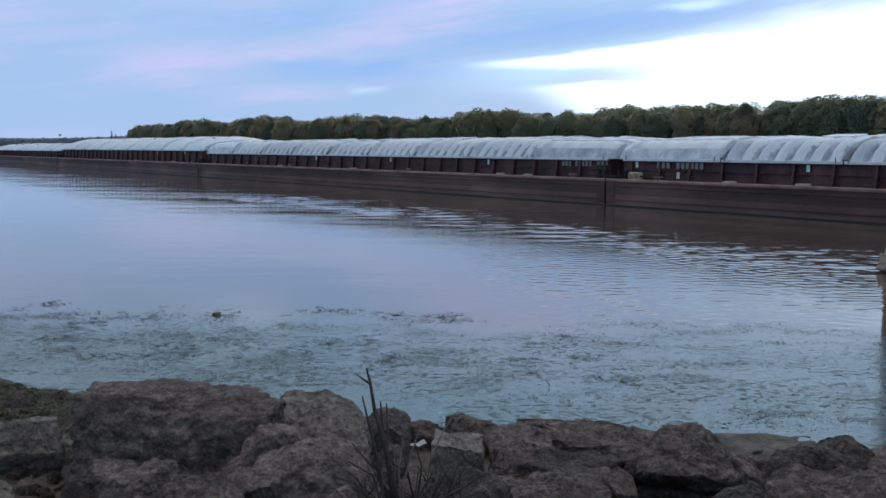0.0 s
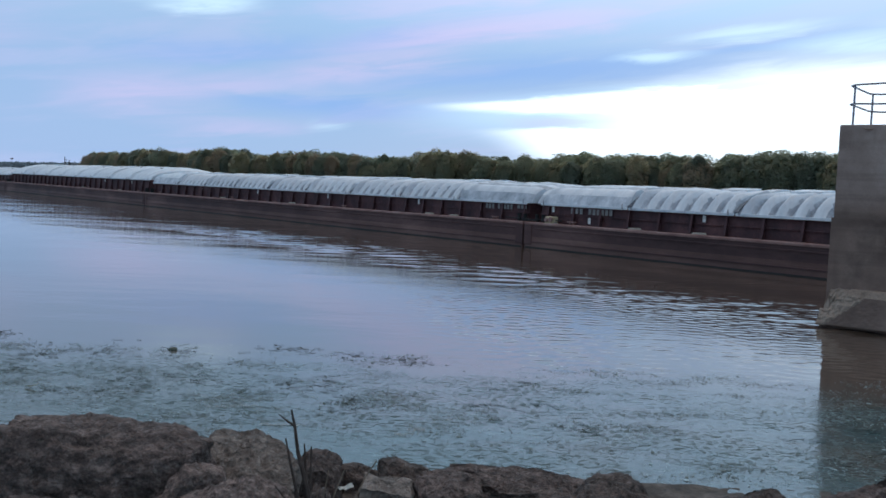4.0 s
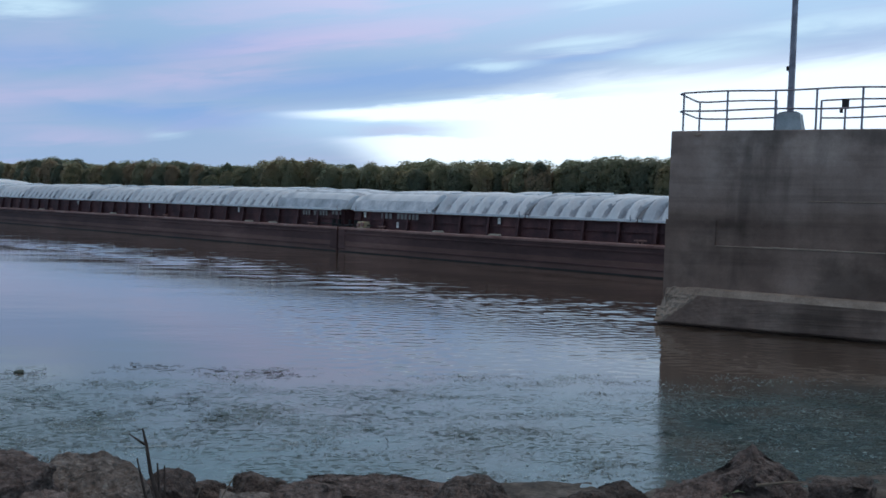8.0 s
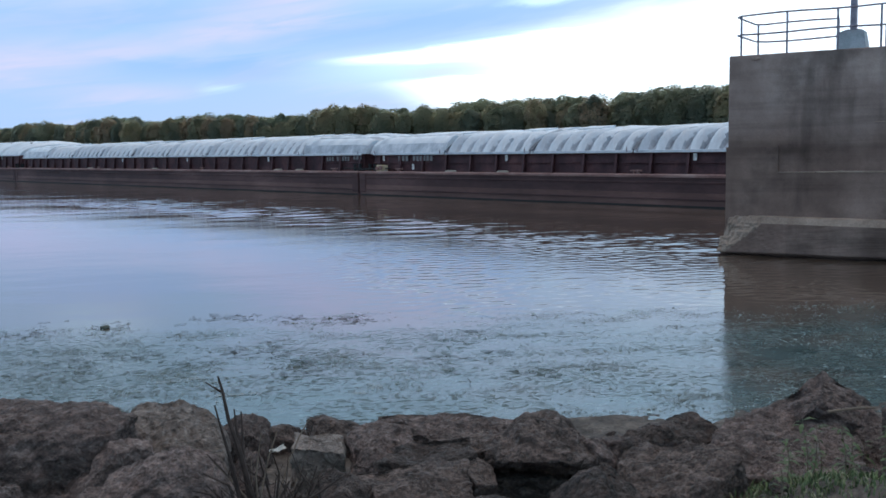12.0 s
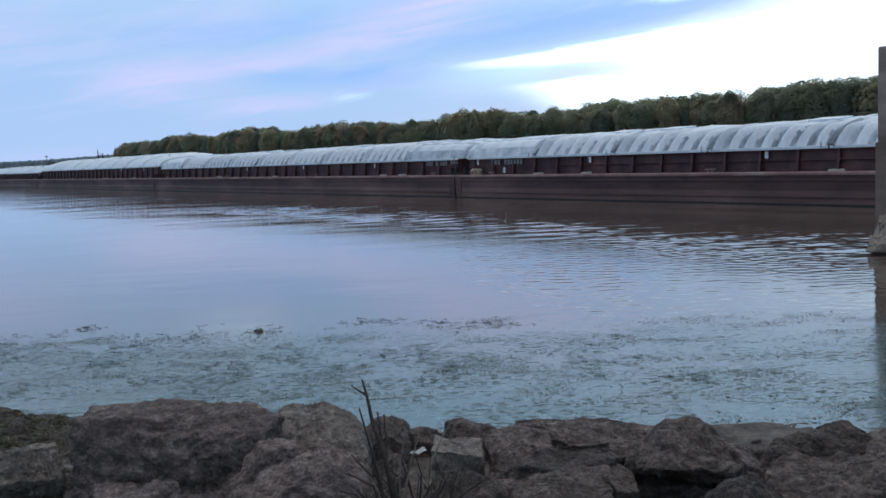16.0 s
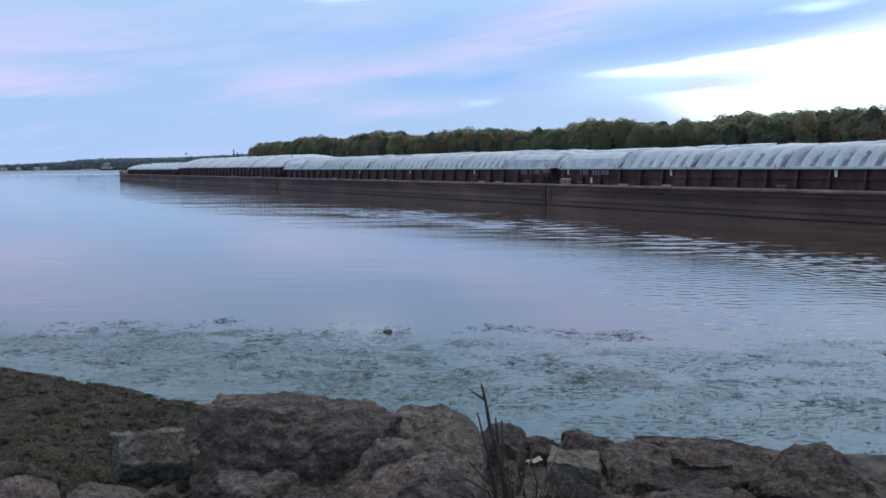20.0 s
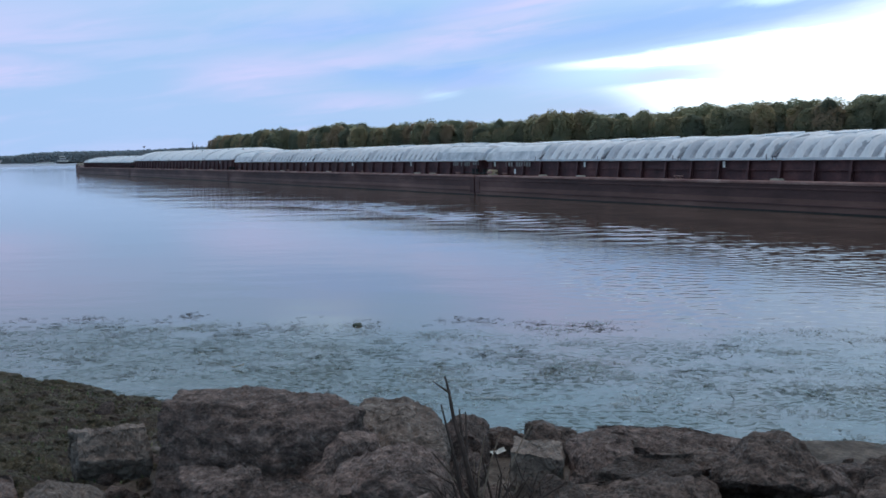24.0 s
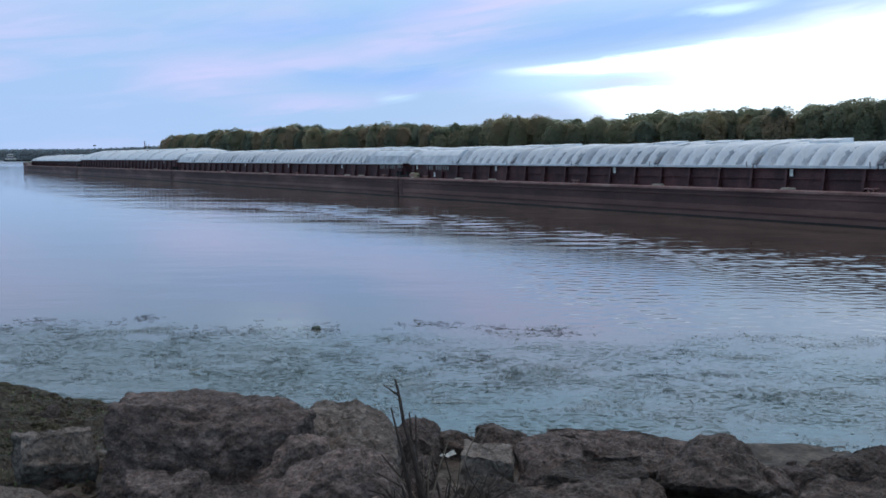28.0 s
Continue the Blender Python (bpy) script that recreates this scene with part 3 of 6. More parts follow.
def add_box(bm, x0, x1, y0, y1, z0, z1, bevel=0.0):
    vs = [bm.verts.new((x, y, z)) for x in (x0, x1) for y in (y0, y1) for z in (z0, z1)]
    fs = [bm.faces.new([vs[i] for i in q]) for q in ((0, 1, 3, 2), (4, 6, 7, 5), (0, 4, 5, 1), (2, 3, 7, 6), (0, 2, 6, 4), (1, 5, 7, 3))]
    if bevel:
        es = list({e for f in fs for e in f.edges})
        bmesh.ops.bevel(bm, geom=es, offset=bevel, segments=2, affect="EDGES", profile=0.5)
    return bm


def box_bm(*a, bevel=0.0):
    return add_box(bmesh.new(), *a, bevel=bevel)


def add_tube(bm, pts, r0, r1=None, n=8, cap=True):
    """A tapered tube along the points."""
    r1 = r0 if r1 is None else r1
    pts = [Vector(p) for p in pts]
    rings = []
    for i, p in enumerate(pts):
        d = (pts[min(i + 1, len(pts) - 1)] - pts[max(i - 1, 0)]).normalized()
        a = d.cross(Vector((0.31, 0.17, 0.93)) if abs(d.z) < 0.9 else Vector((1, 0, 0))).normalized()
        b = d.cross(a)
        r = r0 + (r1 - r0) * i / max(1, len(pts) - 1)
        rings.append([bm.verts.new(p + r * (math.cos(k * math.tau / n) * a + math.sin(k * math.tau / n) * b)) for k in range(n)])
    for u, v in zip(rings, rings[1:]):
        for k in range(n):
            bm.faces.new((u[k], u[(k + 1) % n], v[(k + 1) % n], v[k]))
    if cap:
        bm.faces.new(rings[0][::-1])
        bm.faces.new(rings[-1])
    return bm


def tube_bm(pts, r0, r1=None, n=8):
    return add_tube(bmesh.new(), pts, r0, r1, n)


def extrude_profile(prof, x0, x1):
    """A closed (y, z) outline pushed along x."""
    bm = bmesh.new()
    a = [bm.verts.new((x0, y, z)) for y, z in prof]
    b = [bm.verts.new((x1, y, z)) for y, z in prof]
    n = len(prof)
    for k in range(n):
        bm.faces.new((a[k], a[(k + 1) % n], b[(k + 1) % n], b[k]))
    bm.faces.new(a[::-1])
    bm.faces.new(b)
    bmesh.ops.recalc_face_normals(bm, faces=bm.faces)
    return bm


def empty(name, m, label="", category="", group="", kind=""):
    ob = new(name)
    ob.empty_display_size = 0.3
    ob.matrix_world = m
    return tagged(ob, label, category, group, kind)

# ---- river, banks and woods ----
def shore_y(x):
    """The near waterline."""
    return float(np.interp(x, [-60, -20, -8.2, -7.4, -5.8, -4.4, -2, -0.3, 2.7, 4.4, 12, 26, 30, 60], [34, 19.5, 12.9, 12.45, 11.75, 11.0, 10.1, 9.75, 9.45, 9.5, 9.6, 9.0, 8.0, 2.0]))


def bank_z(x, y):
    d = shore_y(x) - y
    if x < -4:
        z = float(np.interp(d, [-6, -1, 0, 1.2, 2.2, 4, 6, 9, 30], [-1.0, -0.25, 0.0, 0.16, 0.22, 0.45, 0.75, 1.1, 1.5]))
    else:
        z = float(np.interp(d, [-6, -1, 0, 1.2, 2.7, 3.7, 4.7, 5.8, 9, 30], [-1.0, -0.25, 0.0, 0.06, 0.2, 0.36, 0.55, 0.95, 1.28, 1.6]))
    z += 0.28 * math.exp(-(((x - 3.7) / 0.9) ** 2) - ((y - 5.5) / 0.8) ** 2)
    p = Vector((x, y, 0))
    rough = 1.0 if x > -3 else min(2.2, 0.3 + max(0.0, d * 0.9))
    return z + 0.05 * noise.noise(p * 0.9) + rough * (0.035 * noise.noise(p * 2.3) + 0.025 * noise.noise(p * 5.0) + 0.012 * noise.noise(p * 9.0))


def sheet(xs, ys, fz, mat, name):
    bm = bmesh.new()
    g = [[bm.verts.new((x, y, fz(x, y))) for x in xs] for y in ys]
    for a, b in zip(g, g[1:]):
        for k in range(len(xs) - 1):
            bm.faces.new((a[k], a[k + 1], b[k + 1], b[k]))
    return part(name, bm, mat, smooth=True)


bank_xs = sorted(set(list(np.arange(-60, -14, 2.5)) + list(np.arange(-14, 14, 0.09)) + list(np.arange(14, 61, 2.5))))
bank_ys = sorted(set(list(np.arange(-30, 4, 2.0)) + list(np.arange(4, 15, 0.09)) + list(np.arange(15, 41, 2.0))))
bank = sheet(bank_xs, bank_ys, bank_z, MUD, "ground")
bank.data.materials.append(GRAVEL)
for poly in bank.data.polygons:
    c = poly.center
    weedy = 2.4 < c.x < 5.0 and 4.6 < c.y < 6.9
    if c.x > -3.6 + 0.8 * noise.noise(c * 0.9) and not (weedy and noise.noise(c * 1.3) > -0.25):
        poly.material_index = 1
tagged(bank, "mossy mud and gravel river bank under boulders", "ground", kind="structure")


def make_water():
    """One sheet to the horizon: real wavelets off the pier and in the wash of the tow, flat elsewhere."""
    gen = np.random.default_rng(12)
    xs = np.concatenate([[-4000, -900, -200, -60, -34], np.arange(-27, 15.5, 0.10), [22, 40, 120, 900, 4000]])
    ys = np.concatenate([[-40, 0, 6, 9, 11.5], np.arange(13, 30, 0.085), np.arange(30, 64, 0.15), [70, 90, 200, 700, 2000, 4500]])
    x, y = np.meshgrid(xs, ys)

    def ease(v, a, b):
        q = np.clip((v - a) / (b - a), 0, 1)
        return q * q * (3 - 2 * q)

    def waves(count, lo, hi, heading, spread, slope):
        """Crests of many lengths; heading is the way they run, in degrees from +y."""
        z = np.zeros_like(x)
        for k in range(count):
            length = math.exp(gen.uniform(math.log(lo), math.log(hi)))
            a = math.radians(heading + gen.normal(0, spread))
            f = math.tau / length
            z += np.sin(f * (x * math.sin(a) + y * math.cos(a)) + gen.uniform(0, math.tau)) / f
        return z * slope * math.sqrt(2.0 / count)

    def patches(size, lo, hi):
        z = np.zeros_like(x)
        for k in range(9):
            a, f = gen.uniform(0, math.tau), math.tau / (size * gen.uniform(0.6, 1.6))
            z += np.sin(f * (x * math.cos(a) + 0.6 * y * math.sin(a)) + gen.uniform(0, math.tau))
        return ease(z / 3.0, lo, hi)

    wash = 1.43 * x + y
    hull = 36.7 - 0.82 * x - 0.572 * y  # distance from the side of the tow
    edge = ease(x, -27, -22) * ease(-x, -15.4, -13.5) * ease(y, 13.2, 15.5) * ease(-y, -63.5, -56)
    lee = ease(x, -2.5, 4.0) * ease(y, 14.0, 17.5) * ease(hull, 5.0, 13.0)
    belt = ease(wash, 33.5, 39.0) * ease(hull, 2.5 + 4.5 * ease(x, -4.0, 6.0), 10.0 + 3.0 * ease(x, -4.0, 6.0)) * (1 - ease(hull, 15.5, 20.0) * 0.85)
    z = waves(56, 0.25, 0.52, -4, 44, 0.056) * lee * (0.45 + 0.55 * patches(7, -0.6, 0.8))
    z += (waves(30, 0.8, 2.0, -12, 17, 0.036) + waves(30, 0.36, 0.8, -8, 22, 0.040)) * belt * (0.52 + 0.36 * patches(6, -0.5, 0.7))
    z += waves(14, 0.5, 1.1, -10, 14, 0.032) * ease(hull, 0.5, 2.0) * ease(-hull, -9, -4) * patches(5, 0.25, 0.8)
    z *= edge
    nx, ny = len(xs), len(ys)
    i = (np.arange(ny - 1)[:, None] * nx + np.arange(nx - 1)[None, :]).ravel()
    me = bpy.data.meshes.new("water")
    me.from_pydata(np.stack([x.ravel(), y.ravel(), z.ravel()], 1).tolist(), [], np.stack([i, i + 1, i + 1 + nx, i + nx], 1).tolist())
    me.materials.append(WATER)
    me.polygons.foreach_set("use_smooth", np.ones(len(me.polygons), dtype=bool))
    return new("water", me)


water = make_water()
tagged(water, "brown silty river with rippled surface reflecting the sky", "river", kind="structure")

# the far bank: two straight runs of shore
FAR_SHORE = [(420, 20), (150, 262), (-95, 485), (-262, 715), (-300, 800)]
WOOD_SHORE = FAR_SHORE[:3] + [(-222, 660)]  # the woods end short of the point


def far_bank():
    bm = bmesh.new()
    rows = []
    for x, y in FAR_SHORE:
        n = Vector((0.65, 0.76))
        rows.append([bm.verts.new((x + n.x * d, y + n.y * d, z)) for d, z in ((-6, -0.8), (0, 0.3), (6, 1.6), (400, 3.0), (2500, 3.0))])
    for a, b in zip(rows, rows[1:]):
        for k in range(4):
            bm.faces.new((a[k], a[k + 1], b[k + 1], b[k]))
    bmesh.ops.recalc_face_normals(bm, faces=bm.faces)
    return tagged(part("far_bank_ground", bm, MUD), "low wooded far bank of the river", "river bank", kind="structure")


far_bank()


def crown_bm(seed, height, width, count):
    """Leaf clumps over the lumpy skin of a broad crown, thinner inside."""
    rnd = random.Random(seed)
    off = Vector((seed * 2.3, seed * 1.1, seed * 0.7))
    lean = Vector((rnd.uniform(-0.6, 0.6), rnd.uniform(-0.6, 0.6), 0))
    bm = bmesh.new()
    for k in range(count):
        d = Vector((rnd.gauss(0, 1), rnd.gauss(0, 1), rnd.gauss(0.15, 1))).normalized()
        bump = 1 + 0.34 * noise.noise(d * 1.7 + off) + 0.20 * noise.noise(d * 4.2 + off) + 0.10 * noise.noise(d * 9.0 + off)
        deep = rnd.uniform(0.90, 1.04) if k % 5 else rnd.uniform(0.55, 0.9)
        w = width * (0.50 if d.z > 0 else 0.46)
        p = Vector((d.x * w, d.y * w, height * 0.56 + d.z * height * (0.42 if d.z > 0 else 0.50)))
        p = Vector((p.x * bump * deep, p.y * bump * deep, height * 0.56 + (p.z - height * 0.56) * (0.5 + 0.5 * bump) * deep)) + lean * (p.z / height)
        q = rnd.uniform(0.20, 0.42)
        nn = (d + Vector((rnd.gauss(0, 0.35), rnd.gauss(0, 0.35), rnd.gauss(0.80, 0.35)))).normalized()
        u = nn.cross(Vector((rnd.gauss(0, 1), rnd.gauss(0, 1), rnd.gauss(0, 1)))).normalized()
        v = nn.cross(u).normalized() * q
        u = u * q
        a = [bm.verts.new(p + w) for w in (u, v * 0.8, -u * 0.9, -v)]
        bm.faces.new(a)
    return bm


def trunk_bm(seed, height):
    rnd = random.Random(seed)
    bm = bmesh.new()
    pts = [(rnd.uniform(-0.2, 0.2) * k, rnd.uniform(-0.2, 0.2) * k, height * 0.2 * k) for k in range(5)]
    add_tube(bm, pts, 0.32, 0.1, 6)
    for k in range(5):
        a, z = rnd.uniform(0, math.tau), height * rnd.uniform(0.25, 0.6)
        r = height * rnd.uniform(0.15, 0.26)
        add_tube(bm, [(0, 0, z), (0.5 * r * math.cos(a), 0.5 * r * math.sin(a), z + 0.5 * r), (r * math.cos(a), r * math.sin(a), z + 1.1 * r)], 0.13, 0.04, 5)
    return bm


def wood_height(x):
    return float(np.interp(x, [-300, -222, -196, -95, -20, 30, 80, 100, 150, 420], [0.80, 0.80, 0.98, 0.95, 0.91, 0.92, 0.94, 1.0, 0.98, 0.98])) + 0.05 * math.sin(x * 0.11)


def make_woods():
    rnd = random.Random(11)
    kinds = []
    for k in range(12):
        hgt, wid = rnd.uniform(16, 21), rnd.uniform(8, 12.5)
        t = empty("tree", pose(0, 0, 0), "broad leafy tree turning olive and yellow on the far bank", "tree", "trees on the far bank")
        part("trunk", trunk_bm(40 + k, hgt), BARK, t, "grey-brown trunk with limbs")
        part("crown", crown_bm(60 + k, hgt, wid, 7000), LEAF, t)
        kinds.append(t)
    used = set()
    pts = [Vector(p) for p in WOOD_SHORE]
    n = Vector((0.65, 0.76))
    for a, b in zip(pts, pts[1:]):
        steps = int((b - a).length / 3.1)
        if a.x > 200:
            steps = steps // 2
        for k in range(steps):
            p = a + (b - a) * (k + rnd.random()) / steps + n * (5 + rnd.uniform(-3, 5))
            # height follows the tops of the wood along the shore
            s = wood_height(p.x) * rnd.uniform(0.84, 1.02)
            m = pose(p.x, p.y, 0.9, 0, 0, rnd.uniform(0, 360))
            i = rnd.randrange(12)
            t = kinds[i]
            if i in used:
                t = copy_thing(t, m)
            else:
                used.add(i)
                t.matrix_world = m
            t.scale = (s * rnd.uniform(0.9, 1.15), s * rnd.uniform(0.9, 1.15), s)


make_woods()


def inner_woods():
    """The wood behind the first row: one mesh of crowns made of leaf clumps."""
    rnd, gen = random.Random(17), np.random.default_rng(17)
    pts = [Vector(p) for p in WOOD_SHORE[1:]]
    n = Vector((0.65, 0.76))
    verts, faces = [], []
    for a, b in zip(pts, pts[1:]):
        count = int((b - a).length / 2.2)
        for k in range(count):
            f = (k + rnd.random()) / count
            p = a + (b - a) * f + n * rnd.uniform(9, 30)
            top = 20.5 * wood_height(p.x) * rnd.uniform(0.91, 1.02)
            r = rnd.uniform(2.6, 4.6)
            # leaf clumps on a lumpy dome, filled inwards
            size = 1000
            d = gen.normal((0, 0, 0.3), 1.0, (size, 3))
            d /= np.linalg.norm(d, axis=1)[:, None]
            bump = 1 + 0.16 * np.sin(d @ gen.normal(0, 3.0, 3) + 6 * rnd.random()) + 0.10 * np.sin(d @ gen.normal(0, 7.0, 3))
            rr = r * bump * np.where(gen.random(size) < 0.25, gen.uniform(0.5, 0.9, size), gen.uniform(0.92, 1.04, size))
            c = d * rr[:, None] * (1.0, 1.0, 0.85) + (p.x, p.y, top - r * 0.85)
            c[:, 2] -= np.where(d[:, 2] < 0, gen.random(size) ** 2 * 6, 0)
            nn = d + gen.normal((0, 0, 0.80), 0.35, (size, 3))
            u = np.cross(nn, gen.normal(0, 1, (size, 3)))
            u /= np.linalg.norm(u, axis=1)[:, None]
            v = np.cross(nn, u)
            v /= np.linalg.norm(v, axis=1)[:, None]
            h = gen.uniform(0.2, 0.46, size)[:, None]
            i = len(verts)
            verts.extend(np.stack([c + u * h, c + v * h, c - u * h, c - v * h], 1).reshape(-1, 3).tolist())
            faces.extend((i + 4 * k4, i + 4 * k4 + 1, i + 4 * k4 + 2, i + 4 * k4 + 3) for k4 in range(size))
        # the shaded thicket inside
        last = None
        for k in range(int((b - a).length / 3)):
            p = a + (b - a) * k / int((b - a).length / 3 - 1) + n * (17 + rnd.uniform(-3, 3))
            top = wood_height(p.x) * rnd.uniform(15.5, 18.5)
            i = len(verts)
            verts.extend([(p.x, p.y, 0.5), (p.x + rnd.uniform(-2, 2), p.y + rnd.uniform(-2, 2), top * 0.6), (p.x + 1, p.y + 1, top)])
            if last is not None:
                faces.extend([(last, i, i + 1, last + 1), (last + 1, i + 1, i + 2, last + 2)])
            last = i
    me = bpy.data.meshes.new("woods")
    me.from_pydata(verts, [], faces)
    me.materials.append(WOOD_LEAF)
    return tagged(new("woods", me), "dense olive and yellowing woods behind the shore trees", "woods", kind="stuff")


inner_woods()


def far_line(name, a, b, depth, heights, count, seed, label):
    """A distant wood in one mesh: rounded crowns of leaf clumps over a dense thicket. heights: (share of the way, metres)."""
    rnd = random.Random(seed)
    a, b = Vector(a), Vector(b)
    n = Vector((0.25, 0.97))
    hf, hz = [h[0] for h in heights], [h[1] for h in heights]
    verts, faces = [], []

    def top_at(f, x):
        return float(np.interp(f, hf, hz)) * (1 + 0.10 * noise.noise(Vector((x * 0.02, seed, 0))) - 0.22 * abs(noise.noise(Vector((x * 0.045, seed, 3)))) + 0.10 * noise.noise(Vector((x * 0.15, seed, 3))))

    steps = int((b - a).length / 4)
    for k in range(steps + 1):
        p = a + (b - a) * k / steps + n * 12
        z = top_at(k / steps, p.x) * 0.86
        verts.extend([(p.x, p.y, 0.2), (p.x, p.y + 3, z)])
        if k:
            i = 2 * k
            faces.append((i - 2, i, i + 1, i - 1))
    for k in range(count):
        f = rnd.random()
        d = rnd.uniform(0, depth)
        p = a + (b - a) * f + n * d
        top = top_at(f, p.x + 40 * round(d / 12))
        z = top * (1 - 0.9 * rnd.random() ** 1.6)
        q = rnd.uniform(0.6, 1.5)
        u = Vector((rnd.gauss(0, 1), rnd.gauss(0, 1), rnd.gauss(0, 1))).normalized()
        v = u.cross(Vector((rnd.gauss(0, 1), rnd.gauss(0, 1), 0.3))).normalized() * q
        c = Vector((p.x, p.y, z))
        i = len(verts)
        verts.extend([tuple(c + w) for w in (u * q, v, -u * q, -v)])
        faces.append((i, i + 1, i + 2, i + 3))
    me = bpy.data.meshes.new(name)
    me.from_pydata(verts, [], faces)
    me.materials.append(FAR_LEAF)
    return tagged(new(name, me), label, "woods", kind="stuff")


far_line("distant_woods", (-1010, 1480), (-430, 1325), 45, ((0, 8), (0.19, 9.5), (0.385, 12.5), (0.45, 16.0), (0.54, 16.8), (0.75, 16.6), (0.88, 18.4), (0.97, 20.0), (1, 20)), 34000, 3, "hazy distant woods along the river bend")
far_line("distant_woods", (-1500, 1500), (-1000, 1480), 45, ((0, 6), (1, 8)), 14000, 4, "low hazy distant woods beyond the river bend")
bm = bmesh.new()
vs = [bm.verts.new(p) for p in ((-2600, 1455, -0.5), (-1010, 1470, 0.4), (-440, 1320, 0.4), (-280, 780, 0.4), (300, 1500, 2), (300, 4000, 2), (-3000, 4000, 2))]
bm.faces.new(vs)
tagged(part("distant_ground", bm, MUD), "flat distant shore beyond the river bend", "river bank", kind="structure")

# ---- barges ----
LEN, BEAM, DECK = 59.4, 10.67, 1.42
POST_STEP = 1.98


def hull_part(parent, lo, hi, rake):
    prof = [(0.0, -2.4), (0.0, 0.28), (0.05, 0.30), (0.05, 0.36), (0.0, 0.38), (0.0, 1.02), (0.04, 1.04), (0.04, 1.10), (0.0, 1.12), (0.0, DECK - 0.03),
            (-0.05, DECK), (-BEAM + 0.05, DECK), (-BEAM, DECK - 0.03), (-BEAM, -2.4)]
    bm = extrude_profile(prof, lo, hi)
    if rake:
        # the bow underside sweeps up
        for v in bm.verts:
            if v.co.x > hi - 0.01 and v.co.z < 0.2:
                v.co.z = -0.25
    return part("hull", bm, HULL, parent, "black hull plating with rust and scrapes")


def cover_mesh(seed, length, base, rise, taper_lo=0.0, taper_hi=0.0, ridge=0.07, smooth_top=False, lengthwise=False):
    """One arched cover: ribs run over the arch; an end cover rounds down to its end."""
    rnd = random.Random(seed)
    bm = bmesh.new()
    ns, nu = max(12, int(length / 0.055)), 24
    half = BEAM / 2 - 0.72
    sag = rnd.uniform(-0.02, 0.14)
    g = []
    for i in range(ns + 1):
        s = length * i / ns
        ph = (7.0 * s / length) % 1.0
        rib = 0.6 - 0.42 * math.cos(math.tau * ph) - 1.5 * math.exp(-((min(ph, 1 - ph) / 0.12) ** 2))
        if smooth_top:
            rib *= 0.3
        env = 1.0
        if taper_lo and s < taper_lo:
            env = 1 - (1 - s / taper_lo) ** 2.2 * 0.28
        if taper_hi and s > length - taper_hi:
            env = 1 - (1 - (length - s) / taper_hi) ** 2.2 * 0.28
        lip = 0.06 if s < 0.24 or s > length - 0.14 else 0.0
        row = []
        for k in range(nu + 1):
            u = -1 + 2 * k / nu
            u = math.copysign(abs(u) ** 0.8, u)
            arch = (1 - abs(u) ** 2.3) ** 0.75
            if lengthwise:
                rib = 1.0 if k % 4 else 0.45
            z = base + 0.10 + (rise + sag * math.sin(math.pi * s / length)) * arch * env
            crown = max(0.0, 1 - (abs(u) / 0.8) ** 3)  # the ribs run out on the flat crown
            z += (ridge * (rib + (0.58 - rib) * crown) * env + lip) * min(1.0, arch * 2.5) + (0.10 * noise.noise(Vector((s * 0.5, u * 2, seed))) + 0.06 * noise.noise(Vector((s * 1.6, u * 4, seed)))) * arch
            if k in (0, nu):
                z = base - 0.02
            row.append(bm.verts.new((s, -BEAM / 2 + u * (half + (0.03 * rib if k not in (0, nu) else 0.02)), z)))
        g.append(row)
    for a, b in zip(g, g[1:]):
        for k in range(nu):
            bm.faces.new((a[k], b[k], b[k + 1], a[k + 1]))
    bm.faces.new(g[0])
    bm.faces.new(g[-1][::-1])
    bmesh.ops.recalc_face_normals(bm, faces=bm.faces)
    me = bpy.data.meshes.new("cover")
    bm.to_mesh(me)
    bm.free()
    me.materials.append(COVER)
    me.materials.append(COVER_SHADE)
    # shade of the rib valleys is put into the colour, face by face
    for p in me.polygons:
        p.use_smooth = len(p.vertices) == 4
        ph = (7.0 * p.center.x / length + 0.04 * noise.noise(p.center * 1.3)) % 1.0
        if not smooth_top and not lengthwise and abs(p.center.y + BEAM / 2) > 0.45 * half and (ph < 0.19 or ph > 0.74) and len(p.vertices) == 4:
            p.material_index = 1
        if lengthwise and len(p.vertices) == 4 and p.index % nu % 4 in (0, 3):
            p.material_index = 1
    return me


def shared(name, bm, mat):
    me = bpy.data.meshes.new(name)
    bm.to_mesh(me)
    bm.free()
    me.materials.append(mat)
    return me


def post_mesh():
    """A bracket: a web that widens to the deck, and a face plate."""
    bm = bmesh.new()
    prof = [(0.0, 0.0), (0.26, 0.0), (0.25, 0.05), (0.15, 0.72), (0.12, 1.04), (0.0, 1.04)]
    for x0, x1 in ((-0.02, 0.02),):
        a = [bm.verts.new((x0, y, z)) for y, z in prof]
        b = [bm.verts.new((x1, y, z)) for y, z in prof]
        for k in range(len(prof)):
            bm.faces.new((a[k], a[(k + 1) % 6], b[(k + 1) % 6], b[k]))
        bm.faces.new(a[::-1])
        bm.faces.new(b)
    for (y0, z0), (y1, z1) in zip(prof[2:4], prof[3:5]):
        vs = [bm.verts.new((x, y + e, z)) for y, z, e in ((y0, z0, 0.0), (y1, z1, 0.0), (y1, z1, 0.02), (y0, z0, 0.02)) for x in (-0.07, 0.07)]
        for q in ((0, 1, 3, 2), (4, 5, 7, 6), (0, 6, 7, 1), (2, 3, 5, 4), (0, 2, 4, 6), (1, 7, 5, 3)):
            bm.faces.new([vs[i] for i in q])
    bmesh.ops.recalc_face_normals(bm, faces=bm.faces)
    return shared("coaming_bracket", bm, COAMING)


